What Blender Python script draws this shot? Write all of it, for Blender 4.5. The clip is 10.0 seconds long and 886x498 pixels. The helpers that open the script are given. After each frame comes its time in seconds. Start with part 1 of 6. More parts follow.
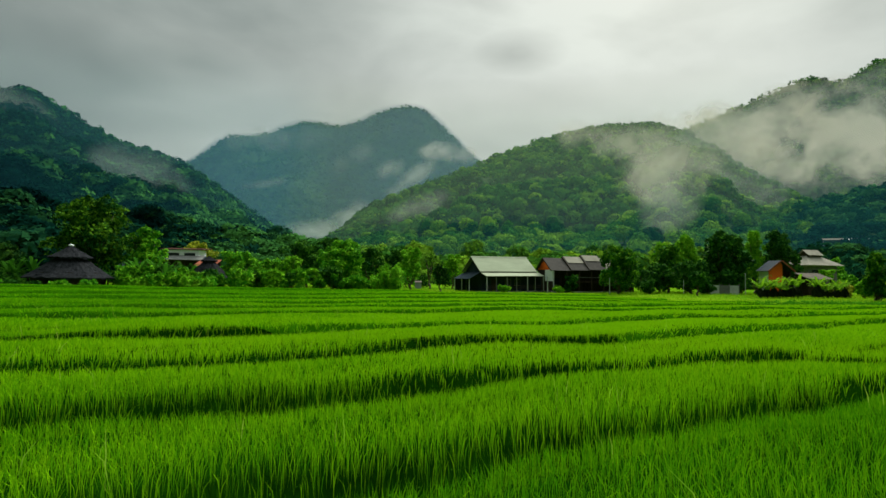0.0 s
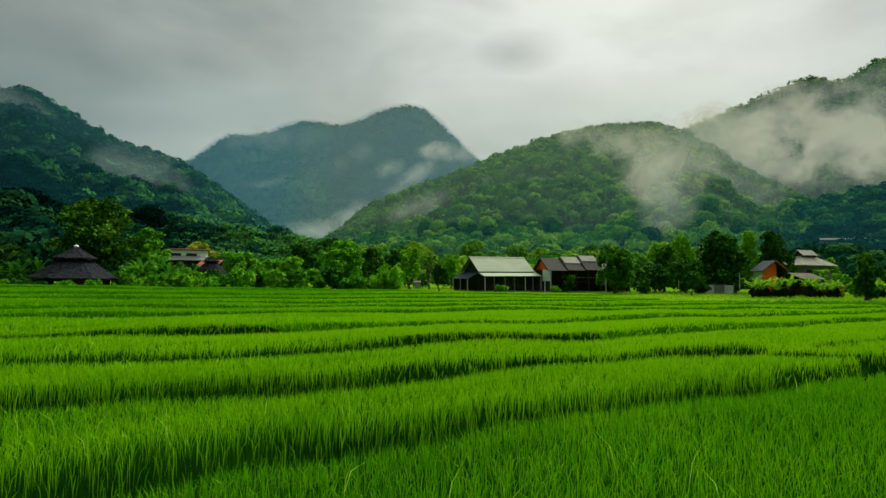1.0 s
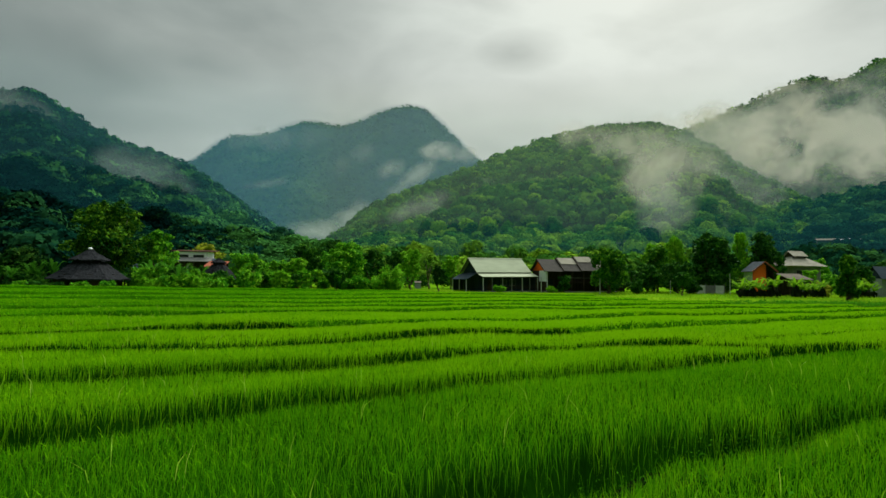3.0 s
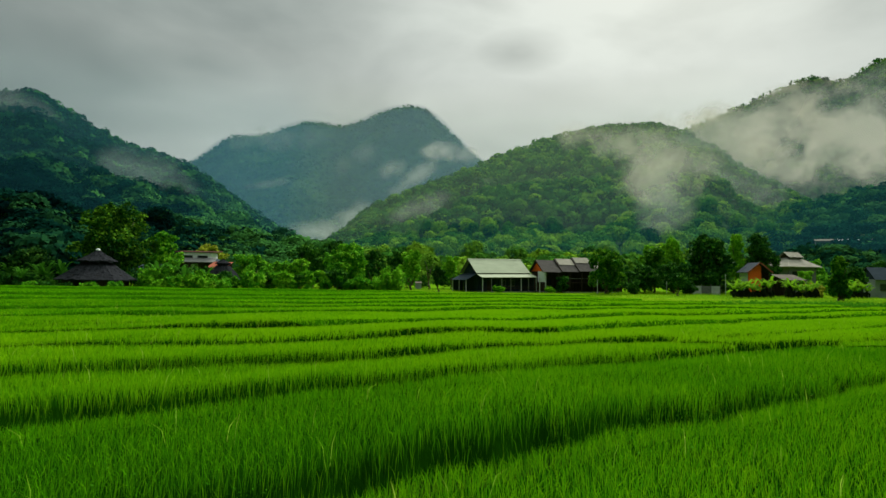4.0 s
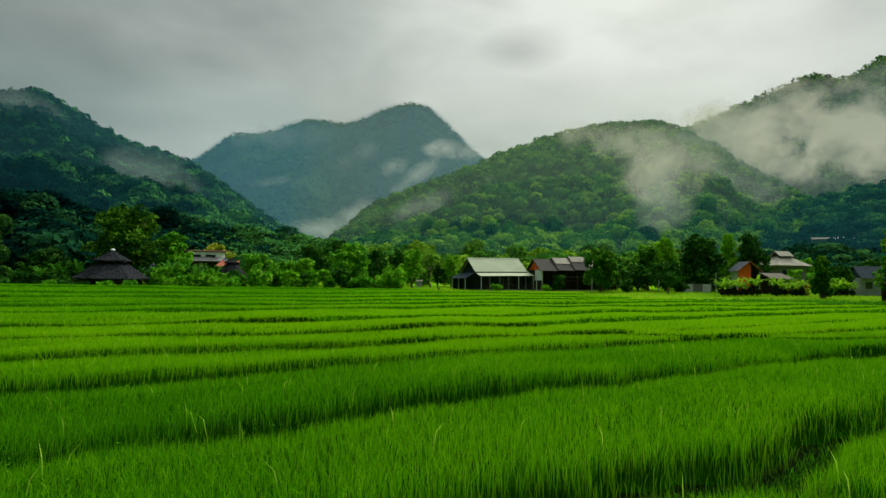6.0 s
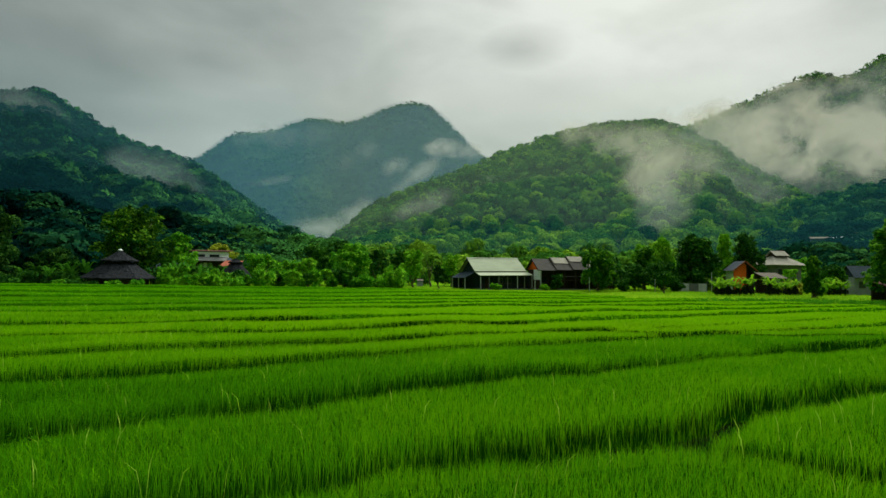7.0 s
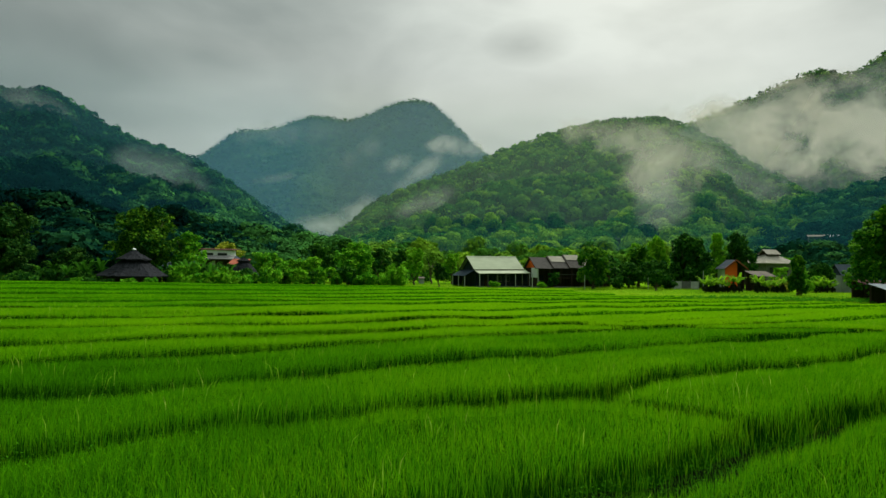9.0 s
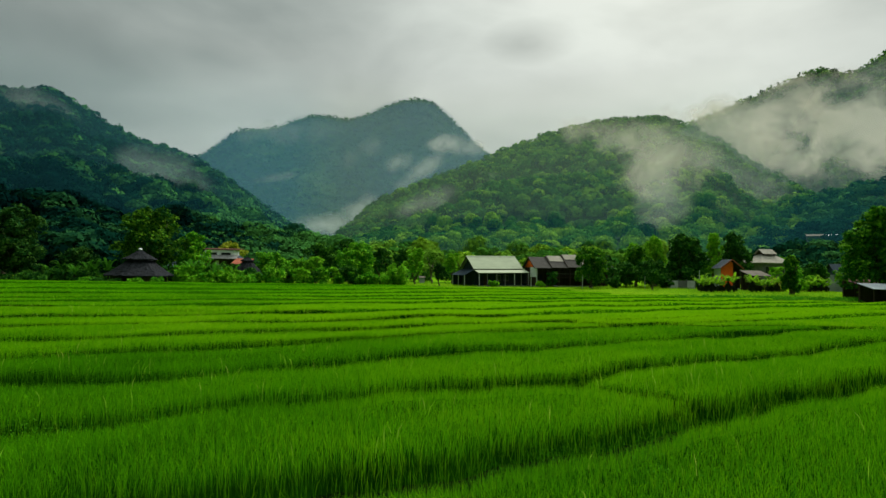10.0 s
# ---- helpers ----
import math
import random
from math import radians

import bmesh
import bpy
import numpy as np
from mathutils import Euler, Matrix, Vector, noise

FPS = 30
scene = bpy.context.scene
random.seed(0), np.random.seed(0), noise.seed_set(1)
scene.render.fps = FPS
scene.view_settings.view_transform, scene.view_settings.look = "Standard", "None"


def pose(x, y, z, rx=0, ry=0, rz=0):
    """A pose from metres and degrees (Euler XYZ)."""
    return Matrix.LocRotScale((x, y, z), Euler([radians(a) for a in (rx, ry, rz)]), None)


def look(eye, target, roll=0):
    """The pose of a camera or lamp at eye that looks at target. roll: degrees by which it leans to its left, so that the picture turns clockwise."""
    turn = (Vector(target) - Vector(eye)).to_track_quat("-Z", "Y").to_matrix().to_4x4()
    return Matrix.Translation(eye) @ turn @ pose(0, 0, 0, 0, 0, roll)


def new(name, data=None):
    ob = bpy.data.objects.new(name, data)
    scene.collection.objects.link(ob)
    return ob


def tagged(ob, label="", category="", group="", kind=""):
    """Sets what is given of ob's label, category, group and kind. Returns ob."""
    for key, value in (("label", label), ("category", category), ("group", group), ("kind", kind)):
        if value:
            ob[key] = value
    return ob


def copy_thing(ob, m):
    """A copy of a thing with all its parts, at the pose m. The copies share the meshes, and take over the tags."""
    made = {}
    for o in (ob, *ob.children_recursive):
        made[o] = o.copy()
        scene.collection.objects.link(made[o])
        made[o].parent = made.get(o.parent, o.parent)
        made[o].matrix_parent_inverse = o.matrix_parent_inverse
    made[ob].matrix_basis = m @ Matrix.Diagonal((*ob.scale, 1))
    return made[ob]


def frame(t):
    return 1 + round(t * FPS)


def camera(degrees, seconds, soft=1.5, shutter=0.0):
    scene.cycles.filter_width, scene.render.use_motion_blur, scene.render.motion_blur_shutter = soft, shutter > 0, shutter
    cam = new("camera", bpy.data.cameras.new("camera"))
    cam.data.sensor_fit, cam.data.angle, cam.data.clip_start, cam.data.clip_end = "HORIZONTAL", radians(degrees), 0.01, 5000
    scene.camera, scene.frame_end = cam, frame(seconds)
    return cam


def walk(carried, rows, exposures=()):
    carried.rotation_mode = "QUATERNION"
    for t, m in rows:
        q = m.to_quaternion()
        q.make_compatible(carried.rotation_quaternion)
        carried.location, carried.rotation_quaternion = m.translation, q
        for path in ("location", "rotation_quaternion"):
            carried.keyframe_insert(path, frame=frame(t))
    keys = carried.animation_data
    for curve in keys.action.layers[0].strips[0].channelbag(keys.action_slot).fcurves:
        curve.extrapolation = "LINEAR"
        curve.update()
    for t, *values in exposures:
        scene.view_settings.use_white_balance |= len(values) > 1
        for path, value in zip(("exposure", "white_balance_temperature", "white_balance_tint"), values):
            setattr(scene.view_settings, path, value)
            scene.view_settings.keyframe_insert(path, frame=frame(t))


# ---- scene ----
cam = camera(80.4, 10.0, 1.5)
METRES, EYE, TILT, LEAN, TURN = 15.826, 2.2, -0.5, 0.0, 0.0
ROWS = [
    (0.0, 0.0, 0.0, 0.0, -0.07, 3.65, -1.11),
    (0.5, 0.0046, -0.0349, 0.0021, -0.08, 3.62, -1.09),
    (1.0, 0.0104, -0.078, 0.0047, -0.1, 3.6, -1.08),
    (1.5, 0.0154, -0.1202, 0.0063, -0.09, 3.58, -1.07),
    (2.0, 0.0206, -0.1677, 0.0094, -0.06, 3.56, -1.06),
    (2.5, 0.0259, -0.2139, 0.0109, -0.01, 3.57, -1.05),
    (4.0, 0.0411, -0.3585, 0.0183, 0.16, 3.58, -1.08),
    (4.5, 0.0464, -0.4082, 0.0207, 0.2, 3.53, -1.09),
    (5.0, 0.0521, -0.4628, 0.024, 0.26, 3.45, -1.09),
    (5.5, 0.058, -0.5139, 0.0268, 0.31, 3.37, -1.08),
    (7.0, 0.0786, -0.674, 0.037, 0.51, 3.17, -1.07),
    (7.5, 0.0861, -0.7251, 0.04, 0.57, 3.11, -1.07),
    (8.0, 0.0938, -0.7804, 0.0429, 0.65, 3.01, -1.09),
    (8.5, 0.1005, -0.8317, 0.0454, 0.71, 2.94, -1.1),
    (9.0, 0.1076, -0.8868, 0.0483, 0.79, 2.84, -1.1),
    (9.5, 0.1139, -0.9368, 0.0512, 0.85, 2.78, -1.1),
    (10.0, 0.1209, -0.991, 0.0545, 0.91, 2.72, -1.1),
]
walk(cam, [(t, pose(0, 0, EYE, TILT, LEAN, TURN) @ pose(METRES * x, METRES * y, METRES * z, 90 + pitch, roll, yaw)) for t, x, y, z, yaw, pitch, roll in ROWS])

# ---- world and light ----
SUN_UP, SUN_TURN = 45.0, 24.0      # degrees above the horizon, compass turn clockwise from +y
GLARE = 6.0                        # how much brighter the cloud is high up before the sun
BRIGHT_TURN = 60.0                 # where the cloud is thinnest
world = bpy.data.worlds.new("overcast_sky")
scene.world = world
world.use_nodes = True
wn, wl = world.node_tree.nodes, world.node_tree.links
wn.clear()


def link_in(tree, node, socket, value):
    """Sets a socket to a number, a colour or another node's output."""
    if hasattr(value, "is_output"):
        tree.links.new(value, node.inputs[socket])
    elif value is not None:
        node.inputs[socket].default_value = value


def node(tree, kind, out=0, set_=None, **inputs):
    n = tree.nodes.new(kind)
    for key, value in (set_ or {}).items():
        if key == "operation":
            n.operation = value
        elif key == "blend_type":
            n.blend_type = value
        elif key == "data_type":
            n.data_type = value
        elif key == "attribute_name":
            n.attribute_name = value
        elif key == "feature":
            n.feature = value
    for key, value in inputs.items():
        key = int(key[1:]) if key[0] == "_" and key[1:].isdigit() else key.replace("_", " ")
        link_in(tree, n, key, value)
    return n.outputs[out]


def ramp(tree, fac, stops):
    n = tree.nodes.new("ShaderNodeValToRGB")
    while len(n.color_ramp.elements) < len(stops):
        n.color_ramp.elements.new(0.5)
    for e, (p, c) in zip(n.color_ramp.elements, stops):
        e.position, e.color = p, (*c, 1) if len(c) == 3 else c
    tree.links.new(fac, n.inputs[0])
    return n.outputs[0]


def mixc(tree, fac, a, b, mode="MIX"):
    n = tree.nodes.new("ShaderNodeMixRGB")
    n.blend_type = mode
    link_in(tree, n, 0, fac)
    link_in(tree, n, 1, (*a, 1) if isinstance(a, tuple) and len(a) == 3 else a)
    link_in(tree, n, 2, (*b, 1) if isinstance(b, tuple) and len(b) == 3 else b)
    return n.outputs[0]


wt = world.node_tree
sky = wn.new("ShaderNodeTexSky")
sky.sky_type, sky.sun_disc = "NISHITA", False
sky.sun_elevation, sky.sun_rotation = radians(SUN_UP), radians(SUN_TURN)
sky.air_density, sky.dust_density = 1.5, 4.0
coord = node(wt, "ShaderNodeTexCoord")
squash = wn.new("ShaderNodeMapping")
squash.inputs["Scale"].default_value = (1.0, 1.0, 2.3)
squash.inputs["Location"].default_value = (0.37, 0.1, 0.2)
wl.new(coord, squash.inputs[0])
puffs = node(wt, "ShaderNodeTexNoise", Vector=squash.outputs[0], Scale=2.5, Detail=6.0, Roughness=0.5, Distortion=0.3)
broad = node(wt, "ShaderNodeTexNoise", Vector=squash.outputs[0], Scale=1.1, Detail=2.0)
toward = node(wt, "ShaderNodeVectorMath", 1, {"operation": "DOT_PRODUCT"}, _0=coord, _1=(math.sin(radians(BRIGHT_TURN)) * 0.9, math.cos(radians(BRIGHT_TURN)) * 0.9, 0.08))
side = node(wt, "ShaderNodeMapRange", Value=toward, From_Min=-0.3, From_Max=0.9, To_Min=-0.26, To_Max=0.23)
away = node(wt, "ShaderNodeMapRange", Value=toward, From_Min=-0.9, From_Max=-0.25, To_Min=-0.30, To_Max=0.0)
side = node(wt, "ShaderNodeMath", Value=side, _1=away)
puffs = node(wt, "ShaderNodeMapRange", Value=puffs, To_Min=0.14, To_Max=0.86)
cover = node(wt, "ShaderNodeMath", Value=puffs, _1=side)
cover = node(wt, "ShaderNodeMath", Value=cover, _1=node(wt, "ShaderNodeMath", set_={"operation": "MULTIPLY"}, Value=broad, _1=0.35))
for spot, stretch, depth in (((0.127, 0.908, 0.400), (15, 15, 34), -0.20), ((-0.411, 0.844, 0.344), (11, 11, 26), -0.10)):      # darker shreds of cloud
    off = node(wt, "ShaderNodeVectorMath", set_={"operation": "SUBTRACT"}, _0=coord, _1=spot)
    off = node(wt, "ShaderNodeVectorMath", set_={"operation": "MULTIPLY"}, _0=off, _1=stretch)
    far = node(wt, "ShaderNodeVectorMath", 1, {"operation": "LENGTH"}, _0=off)
    far = node(wt, "ShaderNodeMath", set_={"operation": "MULTIPLY_ADD"}, Value=puffs, _1=-1.6, _2=node(wt, "ShaderNodeMath", Value=far, _1=0.8))
    cover = node(wt, "ShaderNodeMath", Value=cover, _1=node(wt, "ShaderNodeMapRange", Value=far, From_Min=0.1, From_Max=1.2, To_Min=depth, To_Max=0.0))
cloud = ramp(wt, cover, [(0.02, (0.016, 0.020, 0.019)), (0.26, (0.054, 0.066, 0.062)), (0.50, (0.110, 0.127, 0.117)), (0.70, (0.178, 0.197, 0.181)), (0.95, (0.273, 0.295, 0.272))])
clear = node(wt, "ShaderNodeVectorMath", set_={"operation": "SCALE"}, Vector=sky.outputs[0], Scale=0.035)
rise = node(wt, "ShaderNodeSeparateXYZ", 2, Vector=coord)
high = node(wt, "ShaderNodeMapRange", Value=rise, From_Min=0.52, From_Max=0.80)
sunward = node(wt, "ShaderNodeVectorMath", 1, {"operation": "DOT_PRODUCT"}, _0=coord, _1=tuple(look((0, 0, 0), (math.sin(radians(SUN_TURN)), math.cos(radians(SUN_TURN)), 1.4)).to_3x3() @ Vector((0, 0, -1))))
thin = node(wt, "ShaderNodeMapRange", Value=sunward, From_Min=0.25, From_Max=1.0, To_Min=0.0, To_Max=GLARE)
overhead = node(wt, "ShaderNodeMath", set_={"operation": "MULTIPLY_ADD"}, Value=high, _1=thin, _2=1.0)
cloud = node(wt, "ShaderNodeVectorMath", set_={"operation": "SCALE"}, Vector=cloud, Scale=overhead)
both = mixc(wt, 0.93, clear, cloud)
back = wn.new("ShaderNodeBackground")
wl.new(both, back.inputs[0])
back.inputs[1].default_value = 1.0
outw = wn.new("ShaderNodeOutputWorld")
wl.new(back.outputs[0], outw.inputs[0])

sun = new("sun", bpy.data.lights.new("sun", "SUN"))
sun.data.energy, sun.data.angle, sun.data.color = 1.5, radians(16), (1.0, 0.95, 0.86)
sun.matrix_world = look((0, 0, 60), (-60 * math.sin(radians(SUN_TURN)) / math.tan(radians(SUN_UP)),
                                     -60 * math.cos(radians(SUN_TURN)) / math.tan(radians(SUN_UP)), 0))
scene.view_settings.exposure = 1.42


# ---- materials ----
def material(name):
    m = bpy.data.materials.new(name)
    m.use_nodes = True
    m.node_tree.nodes.clear()
    return m, m.node_tree


def finish(tree, shader):
    o = tree.nodes.new("ShaderNodeOutputMaterial")
    tree.links.new(shader, o.inputs[0])


def shade(tree, colour, rough=0.6, metal=0.0, normal=None, spec=0.4):
    n = tree.nodes.new("ShaderNodeBsdfPrincipled")
    link_in(tree, n, "Base Color", (*colour, 1) if isinstance(colour, tuple) else colour)
    link_in(tree, n, "Roughness", rough)
    link_in(tree, n, "Metallic", metal)
    link_in(tree, n, "Specular IOR Level", spec)
    link_in(tree, n, "Normal", normal)
    return n.outputs[0]


def noise_of(tree, place, scale, detail=4.0, rough=0.55):
    return node(tree, "ShaderNodeTexNoise", Vector=place, Scale=scale, Detail=detail, Roughness=rough)


def bumped(tree, height, strength, distance):
    return node(tree, "ShaderNodeBump", Strength=strength, Distance=distance, Height=height)


def leaf_material(name, dark, mid, light, patch=0.05, glow=0.35, rough=0.5, tone=False, spec=0.3, own=0.45, blotch=0.75):
    """Leaves: a colour range by leaf, by patch of ground, and by plant where it has a tone."""
    m, t = material(name)
    geo = t.nodes.new("ShaderNodeNewGeometry")
    isle = geo.outputs["Random Per Island"]
    patchy = noise_of(t, geo.outputs["Position"], patch, 3.0)
    f = node(t, "ShaderNodeMath", set_={"operation": "MULTIPLY_ADD"}, Value=isle, _1=own, _2=0.225 - 0.5 * own)
    f = node(t, "ShaderNodeMath", set_={"operation": "MULTIPLY_ADD"}, Value=patchy, _1=blotch, _2=node(t, "ShaderNodeMath", Value=f, _1=0.5 * (0.75 - blotch)))
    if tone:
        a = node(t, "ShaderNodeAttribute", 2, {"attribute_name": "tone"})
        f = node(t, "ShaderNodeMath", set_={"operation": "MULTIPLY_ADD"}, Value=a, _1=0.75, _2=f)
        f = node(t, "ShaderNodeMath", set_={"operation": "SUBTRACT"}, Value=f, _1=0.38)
    col = ramp(t, f, [(0.2, dark), (0.55, mid), (0.95, light)])
    body = shade(t, col, rough, spec=spec)
    thin = node(t, "ShaderNodeBsdfTranslucent", Color=col)
    finish(t, node(t, "ShaderNodeMixShader", Fac=glow, _1=body, _2=thin))
    return m


def plain_material(name, a, b, scale=2.0, fine=25.0, rough=0.7, metal=0.0, relief=0.01, stretch=(1, 1, 1), spec=None):
    """A surface with broad stains and fine grain."""
    m, t = material(name)
    tc = node(t, "ShaderNodeTexCoord", 3)
    mp = t.nodes.new("ShaderNodeMapping")
    mp.inputs["Scale"].default_value = stretch
    t.links.new(tc, mp.inputs[0])
    wide = noise_of(t, mp.outputs[0], scale, 5.0, 0.6)
    grain = noise_of(t, mp.outputs[0], fine, 3.0)
    f = node(t, "ShaderNodeMath", set_={"operation": "MULTIPLY_ADD"}, Value=grain, _1=0.35,
             _2=node(t, "ShaderNodeMath", set_={"operation": "MULTIPLY"}, Value=wide, _1=0.8))
    col = ramp(t, f, [(0.35, a), (0.8, b)])
    r = node(t, "ShaderNodeMapRange", Value=wide, To_Min=rough - 0.12, To_Max=min(1.0, rough + 0.12))
    finish(t, shade(t, col, r, metal, bumped(t, grain, 0.5, relief), spec if spec is not None else 0.4 if rough < 0.6 else 0.02))
    return m


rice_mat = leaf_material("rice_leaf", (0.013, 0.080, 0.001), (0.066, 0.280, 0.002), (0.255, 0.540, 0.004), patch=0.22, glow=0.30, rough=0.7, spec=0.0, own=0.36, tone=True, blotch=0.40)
weed_mat = leaf_material("weed_leaf", (0.016, 0.10, 0.003), (0.035, 0.17, 0.005), (0.07, 0.25, 0.010), patch=0.5, glow=0.35, rough=0.6, spec=0.0)
meadow_mat = leaf_material("meadow_grass_leaf", (0.07, 0.19, 0.002), (0.16, 0.33, 0.004), (0.29, 0.43, 0.01), patch=0.15, glow=0.35, rough=0.7, spec=0.05)
# near core holds the shade between blades in its colour; far core is lighter
rice_shade_mat = plain_material("rice_mass", (0.0010, 0.009, 0.0003), (0.008, 0.050, 0.0006), 0.25, 14.0, 0.95, relief=0.05, stretch=(2.5, 2.5, 0.15), spec=0.0)
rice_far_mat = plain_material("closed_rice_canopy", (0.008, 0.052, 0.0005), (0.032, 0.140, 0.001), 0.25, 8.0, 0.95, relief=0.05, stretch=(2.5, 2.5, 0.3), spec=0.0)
straw_mat = leaf_material("pale_blade", (0.16, 0.40, 0.012), (0.28, 0.52, 0.03), (0.42, 0.56, 0.07), patch=0.5, glow=0.4, rough=0.6, spec=0.06)
wood_hill = leaf_material("hill_forest_leaf", (0.008, 0.050, 0.012), (0.046, 0.165, 0.020), (0.200, 0.370, 0.022), patch=0.03, glow=0.15, rough=0.8, tone=True, spec=0.0, own=0.08, blotch=0.35)
# shade and blue haze of left hill and foothill are put into these colours
wood_left = leaf_material("shade_tinted_forest_leaf", (0.0008, 0.008, 0.008), (0.0035, 0.030, 0.018), (0.048, 0.165, 0.030), patch=0.03, glow=0.10, rough=0.8, tone=True, spec=0.0, own=0.07, blotch=0.35)
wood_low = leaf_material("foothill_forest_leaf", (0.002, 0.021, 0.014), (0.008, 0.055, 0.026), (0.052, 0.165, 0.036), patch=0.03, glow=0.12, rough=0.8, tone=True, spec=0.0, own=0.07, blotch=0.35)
# distant haze is put into this bluer leaf colour
wood_far = leaf_material("haze_tinted_forest_leaf", (0.007, 0.038, 0.014), (0.028, 0.105, 0.026), (0.110, 0.220, 0.034), patch=0.008, glow=0.15, rough=0.8, tone=True, spec=0.0, own=0.16)
leaf_dark = leaf_material("dark_tree_leaf", (0.003, 0.024, 0.005), (0.014, 0.078, 0.010), (0.100, 0.280, 0.020), patch=0.4, glow=0.12, rough=0.65, spec=0.01)
# darkened leaf copy: dim light, mostly at the left edge, put into the colour
leaf_deep = leaf_material("darkened_tree_leaf", (0.002, 0.017, 0.004), (0.008, 0.048, 0.007), (0.060, 0.150, 0.016), patch=0.4, glow=0.12, rough=0.65, spec=0.01)
leaf_mid = leaf_material("green_tree_leaf", (0.009, 0.075, 0.004), (0.056, 0.260, 0.010), (0.280, 0.580, 0.022), patch=0.4, glow=0.16, rough=0.65, spec=0.01)
leaf_light = leaf_material("light_tree_leaf", (0.030, 0.150, 0.006), (0.110, 0.350, 0.012), (0.320, 0.600, 0.028), patch=0.4, glow=0.22, rough=0.65, spec=0.01)
leaf_gold = leaf_material("tree_leaf_with_golden_tips", (0.002, 0.022, 0.003), (0.009, 0.064, 0.006), (0.150, 0.330, 0.012), patch=0.35, glow=0.14, rough=0.65, spec=0.01)
leaf_tip = leaf_material("tree_leaf_with_pale_tips", (0.004, 0.042, 0.004), (0.022, 0.125, 0.008), (0.190, 0.430, 0.016), patch=0.75, glow=0.28, rough=0.65, spec=0.01)
leaf_yellow = leaf_material("yellowing_leaf", (0.10, 0.17, 0.010), (0.24, 0.30, 0.015), (0.42, 0.42, 0.03), patch=0.5, glow=0.34, rough=0.65, spec=0.06)
banana_mat = leaf_material("banana_leaf", (0.045, 0.15, 0.006), (0.15, 0.32, 0.01), (0.36, 0.5, 0.025), patch=0.8, glow=0.45, rough=0.75, spec=0.02)
banana_green = leaf_material("green_banana_leaf", (0.014, 0.075, 0.006), (0.042, 0.165, 0.009), (0.130, 0.310, 0.018), patch=0.8, glow=0.35, rough=0.75, spec=0.02)
bark_mat = plain_material("bark", (0.045, 0.035, 0.025), (0.15, 0.12, 0.09), 1.5, 14.0, 0.9, relief=0.04, stretch=(3, 3, 0.6))
stem_mat = plain_material("banana_stem", (0.008, 0.014, 0.006), (0.03, 0.042, 0.014), 2.0, 12.0, 0.7, relief=0.01, stretch=(3, 3, 0.5))


def ground_material():
    m, t = material("meadow_and_mud")
    p = node(t, "ShaderNodeNewGeometry")
    wide = noise_of(t, p, 0.05, 5.0)
    fine = noise_of(t, p, 3.0, 6.0, 0.7)
    f = node(t, "ShaderNodeMath", set_={"operation": "MULTIPLY_ADD"}, Value=fine, _1=0.5, _2=node(t, "ShaderNodeMath", set_={"operation": "MULTIPLY"}, Value=wide, _1=0.6))
    col = ramp(t, f, [(0.30, (0.025, 0.08, 0.003)), (0.52, (0.06, 0.16, 0.004)), (0.68, (0.12, 0.23, 0.006)), (0.85, (0.18, 0.22, 0.03))])
    finish(t, shade(t, col, 0.9, normal=bumped(t, fine, 0.6, 0.08), spec=0.0))
    return m


def mud_material():
    m, t = material("shaded_wet_paddy_mud")
    p = node(t, "ShaderNodeNewGeometry")
    wide = noise_of(t, p, 0.6, 5.0)
    fine = noise_of(t, p, 9.0, 5.0, 0.7)
    # shade between the strips is put into the mud colour
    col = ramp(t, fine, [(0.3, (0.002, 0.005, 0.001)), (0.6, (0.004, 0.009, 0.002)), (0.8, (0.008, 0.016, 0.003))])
    rough = node(t, "ShaderNodeMapRange", Value=wide, From_Min=0.35, From_Max=0.6, To_Min=0.6, To_Max=0.95)
    finish(t, shade(t, col, rough, normal=bumped(t, fine, 0.5, 0.04), spec=0.0))
    return m


def bund_material():
    m, t = material("shaded_grassy_bank")
    p = node(t, "ShaderNodeNewGeometry")
    wide = noise_of(t, p, 0.8, 4.0)
    fine = noise_of(t, p, 14.0, 5.0, 0.7)
    f = node(t, "ShaderNodeMath", set_={"operation": "MULTIPLY_ADD"}, Value=fine, _1=0.4, _2=node(t, "ShaderNodeMath", set_={"operation": "MULTIPLY"}, Value=wide, _1=0.7))
    # bank colours carry the deep shade of the gaps
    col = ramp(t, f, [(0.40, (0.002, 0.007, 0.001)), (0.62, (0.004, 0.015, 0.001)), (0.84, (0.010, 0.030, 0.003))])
    finish(t, shade(t, col, 0.9, normal=bumped(t, fine, 0.8, 0.03), spec=0.0))
    return m


def hill_material(name, a, b, c):
    m, t = material(name)
    p = node(t, "ShaderNodeNewGeometry")
    crowns = node(t, "ShaderNodeTexVoronoi", Vector=p, Scale=0.11)
    wide = noise_of(t, p, 0.008, 5.0)
    fine = noise_of(t, p, 0.25, 5.0, 0.7)
    f = node(t, "ShaderNodeMath", set_={"operation": "MULTIPLY_ADD"}, Value=fine, _1=0.5, _2=node(t, "ShaderNodeMath", set_={"operation": "MULTIPLY"}, Value=wide, _1=0.6))
    col = ramp(t, f, [(0.35, a), (0.55, b), (0.78, c)])
    finish(t, shade(t, col, 0.95, normal=bumped(t, crowns, 0.9, 5.0), spec=0.05))
    return m


